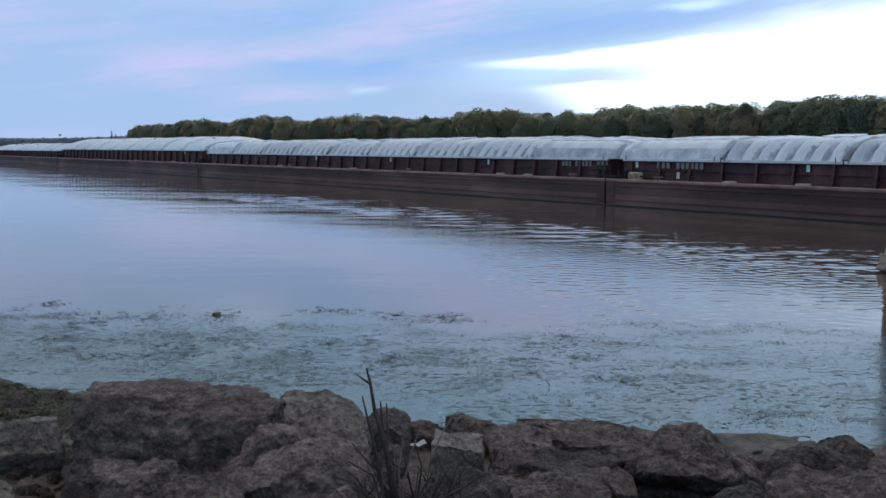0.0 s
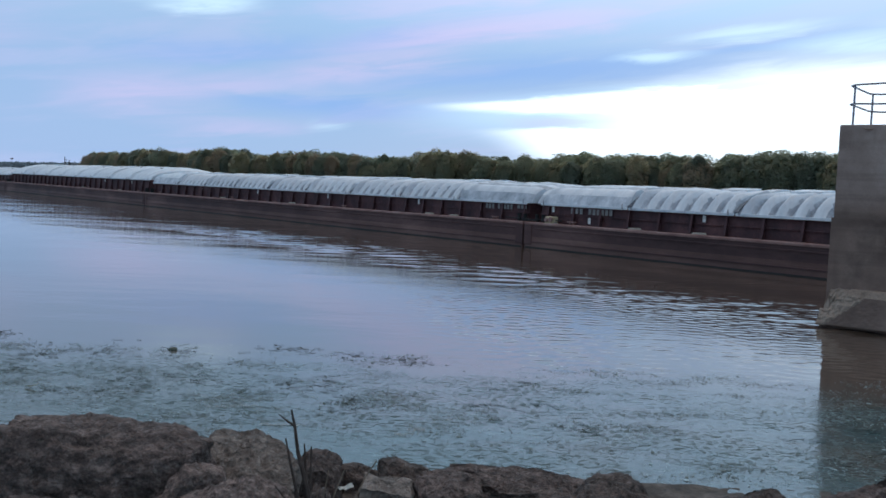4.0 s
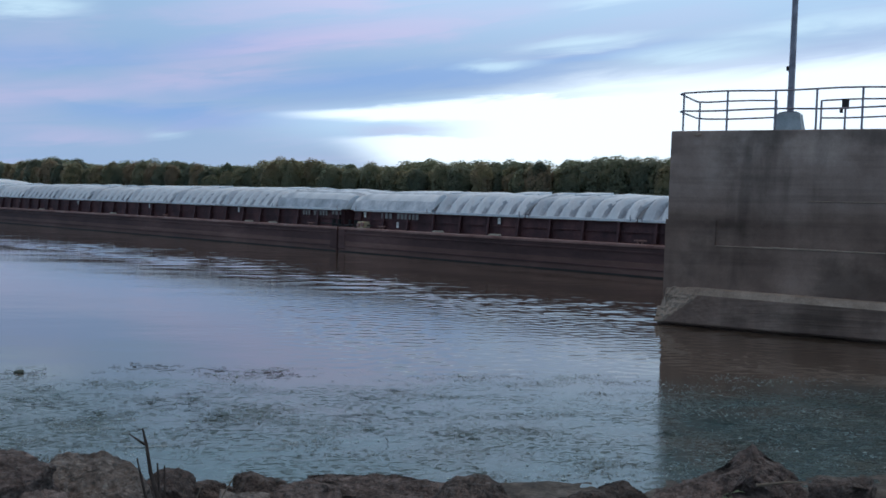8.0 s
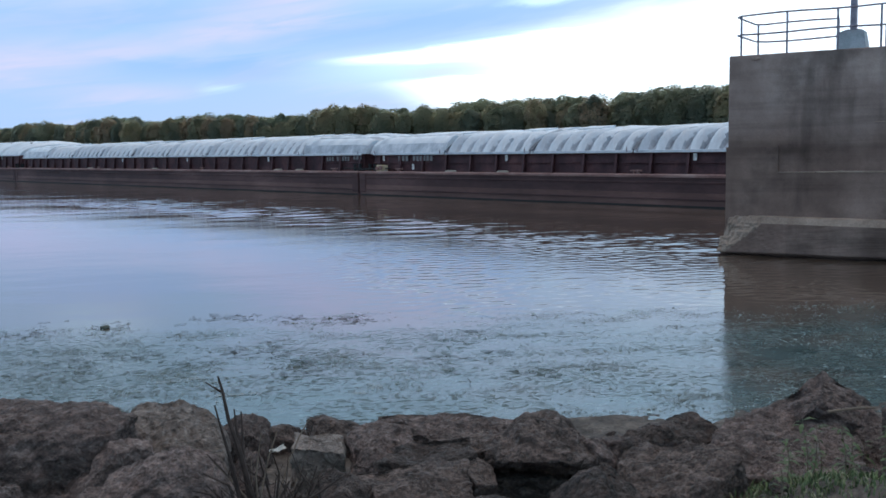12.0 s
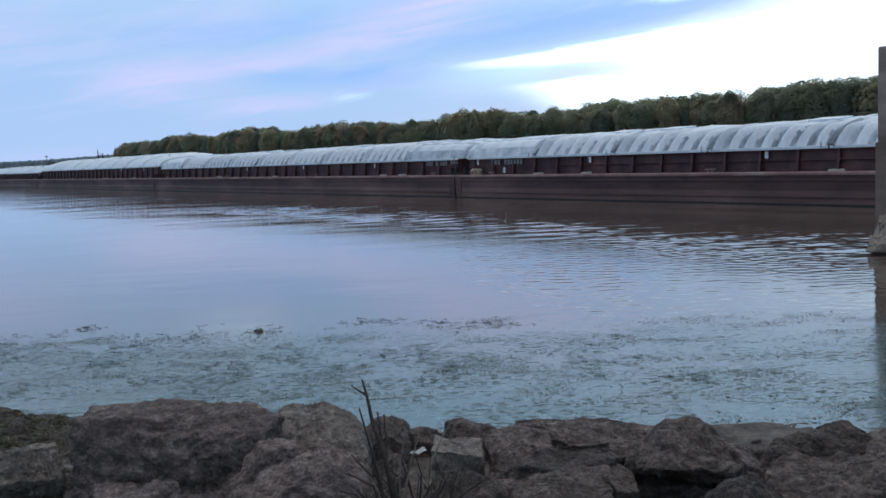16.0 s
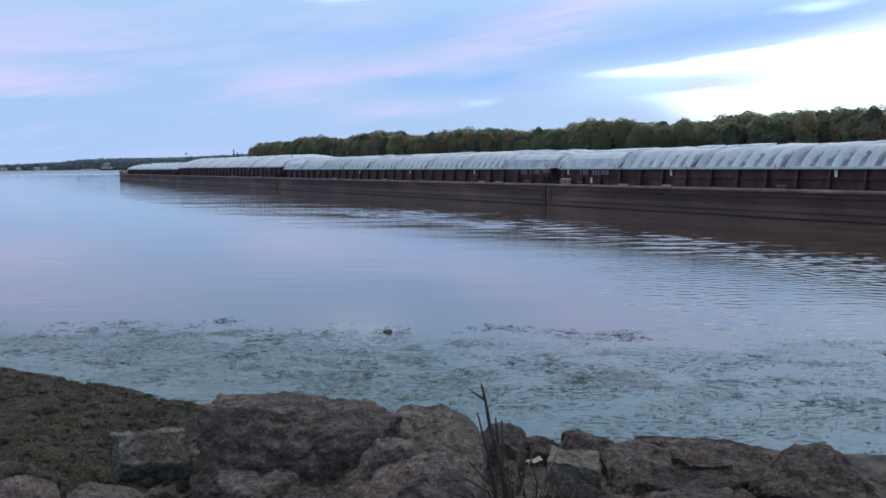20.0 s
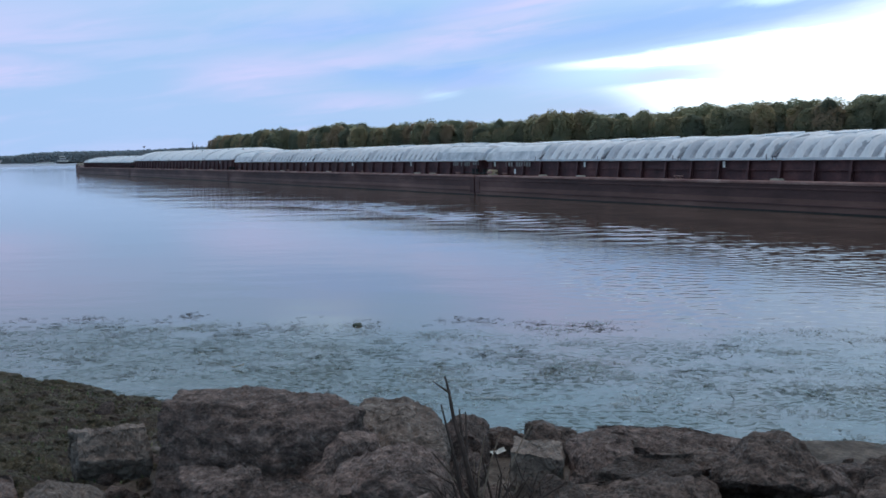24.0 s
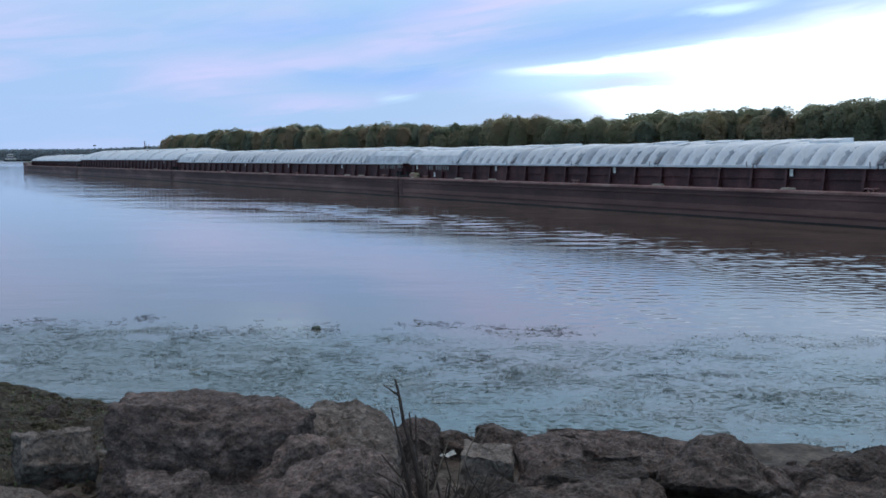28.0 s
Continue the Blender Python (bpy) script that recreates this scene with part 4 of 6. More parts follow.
def kevel_mesh():
    bm = bmesh.new()
    add_box(bm, -0.32, 0.32, -0.06, 0.06, 0.13, 0.2, 0.02)
    add_box(bm, -0.16, -0.08, -0.05, 0.05, 0.0, 0.14)
    add_box(bm, 0.08, 0.16, -0.05, 0.05, 0.0, 0.14)
    return shared("kevel", bm, RUST)


def bitt_mesh():
    bm = bmesh.new()
    for x in (-0.25, 0.25):
        add_tube(bm, [(x, 0, 0), (x, 0, 0.42)], 0.1, 0.1, 12)
        add_tube(bm, [(x, 0, 0.42), (x, 0, 0.46)], 0.135, 0.135, 12)
    add_box(bm, -0.45, 0.45, -0.18, 0.18, 0.0, 0.03)
    return shared("bitt", bm, BLACK)


def rope_mesh():
    bm = bmesh.new()
    for r, z in ((0.34, 0.03), (0.28, 0.05), (0.22, 0.07), (0.31, 0.09)):
        add_tube(bm, [(1.1 * r * math.cos(a), 0.6 * r * math.sin(a), z * 0.7) for a in np.linspace(0, 6.1, 17)], 0.03, 0.03, 5)
    return shared("rope_coil", bm, ROPE)


def clamp_mesh():
    bm = bmesh.new()
    add_tube(bm, [(0, 0.0, 0.0), (0, 0.09, 0.06), (0.02, 0.10, 0.2), (0.06, 0.03, 0.27)], 0.03, 0.025, 6)
    return shared("cover_hook", bm, STEEL)


POST, KEVEL, BITT, COIL, HOOK = post_mesh(), kevel_mesh(), bitt_mesh(), rope_mesh(), clamp_mesh()
MARK = shared("white_mark", box_bm(-0.09, 0.09, 0.0, 0.015, -0.16, 0.16), WHITE)
HANDHOLD = shared("lifting_eye", box_bm(-0.22, 0.22, -0.05, 0.05, 0.0, 0.07, bevel=0.02), BLACK)


def make_barge(name, label, seed, coam, rise, marks, coils, rake=False, c0=0.5, c1=58.9, ridge=0.42, smooth_top=False):
    rnd = random.Random(seed)
    b = empty(name, pose(0, 0, 0), label, "barge", "barges of the tow")
    hull_part(b, 0.07, LEN - 0.07, rake)
    part("lower_strake", box_bm(0.17, LEN - (0.17 if not rake else 2.5), -0.02, 0.012, -0.4, 0.62), RED_HULL, b, "scraped red-brown band along the waterline")
    # thin black strip that paints in the shadow line above the water
    part("waterline_band", box_bm(0.18, LEN - (0.18 if not rake else 2.6), -0.02, 0.018, -0.4, 0.06), BLACK, b, "black band drawn for the shadow line at the waterline")
    for s0 in (0.07, LEN - 0.67):
        part("corner_fender", box_bm(s0, s0 + 0.6, -0.03, 0.055, 0.16, DECK - 0.13, bevel=0.04), HULL, b, "scuffed doubler plate on the hull corner")
    # deck edge: a bright worn half-round
    part("gunwale", extrude_profile([(0.07, DECK - 0.12), (0.07, DECK - 0.02), (0.03, DECK + 0.03), (-0.16, DECK + 0.03), (-0.16, DECK + 0.004), (0.004, DECK - 0.12)], 0.07, LEN - 0.07), RUST, b, "worn pinkish rust-red deck edge")
    wall = bmesh.new()
    for y0, y1 in ((-0.95, -0.85), (-BEAM + 0.85, -BEAM + 0.95)):
        add_box(wall, c0, c1, y0, y1, DECK, coam)
    add_box(wall, c0, c0 + 0.1, -BEAM + 0.95, -0.95, DECK, coam)
    add_box(wall, c1 - 0.1, c1, -BEAM + 0.95, -0.95, DECK, coam)
    part("coaming", wall, COAMING, b, "dark maroon steel coaming wall")
    rail = bmesh.new()
    for y in (-0.85, -BEAM + 0.66):
        add_box(rail, c0, c1, y, y + 0.19, coam - 0.10, coam - 0.02)
    part("coaming_rail", rail, COAMING, b)
    part("stiffener", box_bm(c0, c1, -0.85, -0.74, DECK + 0.5, DECK + 0.54), COAMING, b)
    k = (coam - DECK) / 1.05
    x = c0 + 0.3
    while x < c1:
        link_mesh("coaming_bracket", POST, b, (x, -0.85, DECK), scale=(1, 1, k))
        x += POST_STEP
    # covers, end to end
    n = 9
    step = (c1 - c0 - 0.1) / n
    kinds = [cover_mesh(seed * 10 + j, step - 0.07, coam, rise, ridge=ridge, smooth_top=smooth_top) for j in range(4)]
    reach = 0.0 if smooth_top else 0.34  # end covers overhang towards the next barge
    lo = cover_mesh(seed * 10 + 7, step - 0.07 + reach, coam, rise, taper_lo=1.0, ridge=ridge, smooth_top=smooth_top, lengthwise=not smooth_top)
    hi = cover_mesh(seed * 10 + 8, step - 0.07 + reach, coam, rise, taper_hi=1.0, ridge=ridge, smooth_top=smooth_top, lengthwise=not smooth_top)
    bow = bmesh.new()
    half = BEAM / 2 - 0.70
    arc = []
    for q in range(21):
        u = -1 + 0.1 * q
        arc.append((-BEAM / 2 + u * half, coam + 0.06 + (rise + ridge * 0.55) * (1 - abs(u) ** 2.3) ** 0.75))
    ring = [[bow.verts.new((xx, y, z + dz)) for xx, dz in ((-0.09, -0.12), (-0.09, 0.05), (0.09, 0.05), (0.09, -0.12))] for y, z in arc]
    for u, v in zip(ring, ring[1:]):
        for q in range(4):
            bow.faces.new((u[q], u[(q + 1) % 4], v[(q + 1) % 4], v[q]))
    bow.faces.new(ring[0][::-1])
    bow.faces.new(ring[-1])
    bmesh.ops.recalc_face_normals(bow, faces=bow.faces)
    # dark arch put in for the shadow where two covers overlap
    overlap_arch = shared("cover_joint", bow, DARK_JOINT)
    skirt = shared("cover_skirt", box_bm(0.02, step - 0.09, -0.72, -0.62, coam - 0.07, coam + 0.06, bevel=0.012), COVER)
    # a raised plate near the crown of each ribbed cover
    z0 = coam + 0.38 + rise * 0.93
    plate = shared("roof_plate", extrude_profile([(-4.3, z0 - 0.06), (-4.3, z0 + 0.19), (-3.25, z0 + 0.09), (-3.2, z0 + 0.06), (-3.2, z0 - 0.10)], -0.8, 0.8), COVER)
    for j in range(n):
        if not smooth_top and 0 < j < n - 1:
            link_mesh("roof_plate", plate, b, (c0 + step * (j + rnd.choice((0.3, 0.7))), 0, rnd.uniform(-0.04, 0.02)), label="flat pale plate on a cover's crown")
        me = lo if j == 0 else hi if j == n - 1 else kinds[rnd.randrange(4)]
        dz = rnd.uniform(-0.02, 0.03) + (0.035 if j % 2 else 0.0) * (not smooth_top)
        link_mesh("cover", me, b, (c0 + 0.05 + j * step - (reach if j == 0 else 0.0), 0, dz), scale=(1, 1, rnd.uniform(0.99, 1.018)), label="ribbed arched fibreglass cover, weathered white")
        if j and not smooth_top:
            link_mesh("cover_joint", overlap_arch, b, (c0 + 0.015 + j * step, 0, rnd.uniform(-0.05, 0.03)), label="dark strip drawn for the overlap shadow between two covers")
        link_mesh("cover_skirt", skirt, b, (c0 + 0.05 + j * step, 0, 0), label="pale lower flange of a cover")
        link_mesh("cover_hook", HOOK, b, (c0 + 0.35 + j * step, -0.70, coam - 0.06))
        link_mesh("cover_hook", HOOK, b, (c0 - 0.25 + (j + 1) * step, -0.70, coam - 0.06))
        link_mesh("lifting_eye", HANDHOLD, b, (c0 + step * (j + 0.5), -3.2, coam + 0.10 + rise * 0.86), scale=(1.2, 1, 2.2) if smooth_top else None)
    for s in marks:
        link_mesh("white_mark", MARK, b, (s, -0.735, coam - 0.28), label="small white painted mark")
    for s in coils:
        link_mesh("rope_coil", COIL, b, (s, -0.42, DECK + 0.02), label="pale coiled line on deck")
    for s in (3.0, 20.0, 39.0, 56.0):
        link_mesh("kevel", KEVEL, b, (s, -0.35, DECK))
    for s in (0.75, LEN - 0.75):
        link_mesh("bitt", BITT, b, (s, -0.5, DECK))
        link_mesh("bitt", BITT, b, (s, -BEAM + 0.6, DECK))
    return b


def lettering(b, x0, widths, z, y=-0.735):
    """An unreadable painted number: plain bars."""
    x = x0
    for w in widths:
        part("painted_number", box_bm(x - w, x, y, y + 0.012, z - 0.15, z + 0.15), FADED, b, "faded white painted number")
        x -= w + 0.10


# s runs from the near seam of the tow towards its head
barge_d = make_barge("barge", "loaded river barge, rusty black hull, ribbed white covers", 3, 2.48, 0.83, (LEN - 11.8, LEN - 23.3, LEN - 35.1, LEN - 46.8), (LEN - 7.8, LEN - 11.8, LEN - 27.0, LEN - 35.2, LEN - 1.8, LEN - 45))
barge_a = make_barge("barge", "loaded river barge with maroon coaming and ribbed white covers", 5, 2.48, 0.87, (11.25, 23.0, 34.7, 46.4), (7.0, 9.6, 28.0, 41.0))
barge_b = make_barge("barge", "river barge with tall smooth bright white covers", 7, 2.76, 1.32, (6.0, 15.0), (9.0, 22.0), ridge=0.03, smooth_top=True, c1=58.6)
barge_c = make_barge("barge", "lead river barge with low grey covers and raked bow", 9, 2.50, 0.98, (), (), rake=True, ridge=0.03, smooth_top=True, c1=53.0)
lettering(barge_d, LEN - 2.95, (0.22, 0.22, 0.22), 2.20)
lettering(barge_d, LEN - 4.25, (0.2, 0.2, 0.2, 0.2, 0.2, 0.2), 2.20)
lettering(barge_a, 4.3, (0.18, 0.18, 0.18), 2.22)
lettering(barge_a, 3.2, (0.18, 0.18, 0.18, 0.18, 0.18), 2.22)
lettering(barge_a, 1.45, (0.2, 0.2, 0.2), 2.30)
link_mesh("white_mark", MARK, barge_d, (LEN - 4.75, -0.3, DECK + 0.3), label="white depth mark post")
link_mesh("white_mark", MARK, barge_d, (LEN - 1.55, -0.735, 2.22))
# deck winch box at the seam
winch = part("winch", box_bm(LEN - 2.1, LEN - 1.5, -0.62, -0.15, DECK, DECK + 0.40, bevel=0.05), YELLOW, barge_d, "faded yellow deck winch")
part("winch_drum", tube_bm([(LEN - 2.0, -0.14, DECK + 0.24), (LEN - 2.0, -0.05, DECK + 0.24)], 0.13, 0.13, 14), RUST, winch)
part("winch_drum", tube_bm([(LEN - 1.65, -0.14, DECK + 0.2), (LEN - 1.65, -0.05, DECK + 0.2)], 0.11, 0.11, 14), RUST, winch)
bm = bmesh.new()
prof = [(LEN - 9.0, DECK - 0.02), (LEN - 5.0, DECK + 0.22), (LEN + 0.35, DECK + 0.72), (LEN + 0.35, DECK + 0.45), (LEN - 0.05, -0.2), (LEN - 0.4, DECK - 0.3)]
ends = [[bm.verts.new((x, y, z)) for x, z in prof] for y in (0.015, -BEAM - 0.015)]
for k in range(6):
    bm.faces.new((ends[0][k], ends[0][(k + 1) % 6], ends[1][(k + 1) % 6], ends[1][k]))
bm.faces.new(ends[0])
bm.faces.new(ends[1][::-1])
bmesh.ops.recalc_face_normals(bm, faces=bm.faces)
part("bow_sheer", bm, HULL, barge_c, "bow deck that sweeps up to the headlog")
part("bow_plate", box_bm(LEN - 2.6, LEN + 0.2, -BEAM + 0.3, -0.25, DECK + 0.4, DECK + 0.95, bevel=0.08), ROPE, barge_c, "pale tan bow shield plate")
# wires across the seam
for z, s0, s1 in ((1.62, LEN - 2.6, LEN + 2.2), (1.55, LEN - 0.75, LEN + 0.8)):
    part("lashing_wire", tube_bm([(s0, -0.4, z), ((s0 + s1) / 2, -0.38, z - 0.04), (s1, -0.45, z)], 0.03, 0.03, 6), BLACK, barge_d, "steel lashing wire")

# ---- concrete pier ----
PIER = pose(10.43, 22.88, 0, 0, 0, -40.5)  # x along the face to the shore, y into the pier
PIER_LEN, PIER_TOP, PIER_DEEP = 34.0, 5.0, 4.2


def rock_bm_small(rnd, w, h):
    """A flat broken scab of concrete."""
    bm = bmesh.new()
    ring = [bm.verts.new((w * 0.5 * math.cos(a) * rnd.uniform(0.7, 1.1), 0, h * 0.5 * math.sin(a) * rnd.uniform(0.6, 1.1))) for a in [k * math.tau / 9 for k in range(9)]]
    top = [bm.verts.new((v.co.x * 0.8, -0.02, v.co.z * 0.8)) for v in ring]
    for k in range(9):
        bm.faces.new((ring[k], ring[(k + 1) % 9], top[(k + 1) % 9], top[k]))
    bm.faces.new(top)
    bm.faces.new(ring[::-1])
    bmesh.ops.recalc_face_normals(bm, faces=bm.faces)
    return bm


def make_pier():
    p = empty("pier", PIER, "tall stained concrete lock pier wall standing in the river", "pier")
    # the wall, and two lower lifts that stand proud of it short of the corner
    for x0, x1 in ((0.0, 9.5), (9.506, 20.0), (20.006, PIER_LEN)):
        part("wall_panel", box_bm(x0, x1, 0.38, PIER_DEEP, 0.0, PIER_TOP, bevel=0.03), WALL, p, "stained grey-brown concrete wall")
    for z0, z1, x0, front, ends in ((0.0, 2.09, 1.25, 0.31, (11.0, 22.0, PIER_LEN)), (2.094, 3.27, 3.42, 0.362, (13.0, 24.0, PIER_LEN))):  # base, top, start, front, ends
        for x1 in ends:
            part("wall_lift", box_bm(x0, x1, front, 0.378, z0, z1), WALL, p, "lower concrete lift, slightly proud of the wall")
            x0 = x1 + 0.006
    part("corner_pier", box_bm(-0.03, 1.25, 0.318, 0.378, 0.0, 2.72), WALL, p, "paler concrete strip up the corner")
    # thin pale strips paint in the light caught along the lift tops
    for z, x0, x1, front in ((2.075, 1.25, 14.0, 0.295), (3.255, 3.42, 14.0, 0.348)):
        x = x0
        while x < x1:
            w = 0.5 + 1.3 * abs(math.sin(x * 7.3))
            part("pour_joint", box_bm(x, x + w, front, front + 0.09, z, z + 0.028 + 0.012 * math.sin(x * 3), bevel=0.008), PALE_CONCRETE, p, "edge of a concrete lift, coloured paler for light it catches")
            x += w + 0.02
    # the footing ledge: undercut at the water, a chamfer above coloured paler for light from above, and its end broken
    # off on a slant
    prof = [(0.30, -1.5), (0.30, 0.03), (0.03, 0.07), (0.0, 0.11)] + [(0.0, 0.15 + 0.046 * k) for k in range(16)] + [(0.05, 0.93), (0.10, 1.0), (0.42, 1.03), (0.42, -1.5)]
    bm = bmesh.new()
    xs = [-0.14 + 0.04 * k for k in range(42)] + [1.6 + 0.2 * k for k in range(1, 8)] + [3.4, 4, 5, 6, 8, 10, 13, 16, 20, 24, PIER_LEN]
    rows = []
    for x in xs:
        r = []
        for y, z in prof:
            q = Vector((x * 3.0, y * 3, z * 3.4))
            n, fine = noise.noise(q), noise.noise(q * 3.7)
            lost = max(0.0, z - 0.05 - 0.82 * max(0.0, x + 0.05) + 0.10 * n) if 0.05 < z and y < 0.4 else 0.0
            c = max(0.0, 1 - (x + 0.14) / 0.5)
            dy = min(0.20, 0.45 * lost) + (0.05 * fine * (lost > 0) + 0.012 * fine) * (y < 0.4)
            dx = 0.20 * c * c * (z > 0.5) + 0.08 * c * n
            dz = -c * (0.06 + 0.1 * n) * (z > 0.5) - (0.02 * abs(fine) if z > 0.85 and y < 0.3 else 0)
            r.append(bm.verts.new((x + dx, y + dy, z + dz - 0.012 * max(0, x) * (z > 0.5) * (x < 12))))
        rows.append(r)
    m = len(prof)
    for x, a, b in zip(xs, rows, rows[1:]):
        for k in range(m):
            f = bm.faces.new((a[k], a[(k + 1) % m], b[(k + 1) % m], b[k]))
            z = (prof[k][1] + prof[(k + 1) % m][1]) / 2
            # chamfer: light from above put into the colour; break: pale raw concrete
            if 19 <= k <= 21 or (2 <= k < 19 and z - 0.05 - 0.82 * max(0.0, x) > 0.0):
                f.material_index = 1
    bm.faces.new(rows[0][::-1]).material_index = 1
    bm.faces.new(rows[-1])
    bmesh.ops.recalc_face_normals(bm, faces=bm.faces)
    ledge = part("footing_ledge", bm, WALL, p, "concrete footing, top coloured paler as lit, with a broken corner")
    ledge.data.materials.append(PALE_CONCRETE)
    # rough spalled edges
    rnd = random.Random(6)
    for k in range(14):
        x, z = rnd.uniform(0.3, 9), rnd.choice((2.11, 3.29, 1.05, 4.9))
        part("spall", rock_bm_small(rnd, 0.10 + 0.25 * rnd.random(), 0.03 + 0.05 * rnd.random()), PALE_CONCRETE, p).location = (x, 0.335, z)
    return p


make_pier()


def make_rail(name, pts, posts, h, parent_pose, label):
    r = empty(name, parent_pose, label, "railing", "railings on the pier")
    for q in (h, h * 0.53):
        ps = []
        for (x0, y0), (x1, y1) in zip(pts, pts[1:]):
            n = max(2, int(math.hypot(x1 - x0, y1 - y0) / 0.5))
            ps += [(x0 + (x1 - x0) * k / n, y0 + (y1 - y0) * k / n, q + 0.015 * math.sin((x0 + (x1 - x0) * k / n) * 2.2 + q * 5)) for k in range(n)]
        ps.append((*pts[-1], q))
        part("rail", tube_bm(ps, 0.024, 0.024, 8), STEEL, r)
    for x, y in posts:
        part("rail_post", tube_bm([(x, y, 0), (x, y, h)], 0.027, 0.027, 8), STEEL, r)
    return r


TOP = PIER @ pose(0, 0, PIER_TOP)
make_rail("railing", [(2.15, 2.8), (0.3, 2.8), (0.08, 2.6), (0.1, 0.8), (0.24, 0.6), (5.0, 0.6), (14.0, 0.6)], [(0.24, 0.6), (1.35, 0.6), (2.52, 0.6), (3.48, 0.6), (4.51, 0.6), (5.7, 0.6), (7.2, 0.6), (8.9, 0.6), (0.11, 2.75), (2.15, 2.8)], 1.0, TOP, "two-bar grey steel pipe railing, slightly bent, on the pier")
make_rail("railing", [(3.29, 2.8), (14.0, 2.8)], [(3.29, 2.8), (3.88, 2.8), (5.6, 2.8), (7.6, 2.8)], 0.97, TOP, "two-bar grey steel pipe railing along the back of the pier")


def make_lamp_post():
    x, y = 2.8, 1.05
    p = empty("lamp_post", TOP @ pose(x, y, 0), "tall tapered steel lamp post on a concrete pedestal", "lamp post")
    bm = bmesh.new()
    lo = [bm.verts.new((a * 0.34, b * 0.34, -0.01)) for a, b in ((-1, -1), (1, -1), (1, 1), (-1, 1))]
    hi = [bm.verts.new((a * 0.26, b * 0.26, 0.47)) for a, b in ((-1, -1), (1, -1), (1, 1), (-1, 1))]
    for k in range(4):
        bm.faces.new((lo[k], lo[(k + 1) % 4], hi[(k + 1) % 4], hi[k]))
    bm.faces.new(hi)
    bm.faces.new(lo[::-1])
    bmesh.ops.bevel(bm, geom=list(bm.edges), offset=0.03, segments=2, affect="EDGES")
    part("pedestal", bm, GLARE_GREY, p, "tapered grey concrete pedestal")
    part("pole", tube_bm([(0, 0, 0.46), (0, 0, 3), (0, 0, 8.2)], 0.085, 0.06, 14), STEEL, p)
    part("base_plate", box_bm(-0.17, 0.17, -0.17, 0.17, 0.465, 0.495), STEEL, p)
    part("signal_box", box_bm(-0.14, -0.075, -0.04, 0.04, 1.52, 1.64, bevel=0.02), BLACK, p, "small dark fixture strapped to the pole")
    arm = part("lamp_arm", tube_bm([(0, 0, 8.1), (0.2, 0, 8.5), (1.4, 0, 8.7)], 0.04, 0.035, 8), STEEL, p)
    part("lamp_head", box_bm(1.3, 1.95, -0.14, 0.14, 8.62, 8.78, bevel=0.05), STEEL, arm)


make_lamp_post()
buoy = empty("life_ring_box", TOP @ pose(3.88, 2.75, 0), "dark life-ring box hung on the pier railing", "box")
part("box_body", box_bm(-0.08, 0.09, -0.08, 0.06, 0.72, 0.99, bevel=0.03), BLACK, buoy)
part("box_bracket", box_bm(-0.13, -0.05, -0.06, 0.03, 0.62, 0.76, bevel=0.02), BLACK, buoy)

# ---- boulders and plants on the near bank ----
ROCK_LABEL = {
    "big": "large angular brown riprap boulder with a flat top",
    "slab": "sloping slab-like brown riprap boulder",
    "mid": "rough grey-brown riprap boulder",
    "worn": "broad boulder, coloured paler for its lit sloping top",
    "pale": "pale flat-topped limestone block",
    "moss": "dark rounded boulder with a mossy skin at the waterline",
    "dark": "dark wet riprap boulder, darkened for shade among paler ones",
    "round": "rounded dark boulder overhanging a black hollow",
}


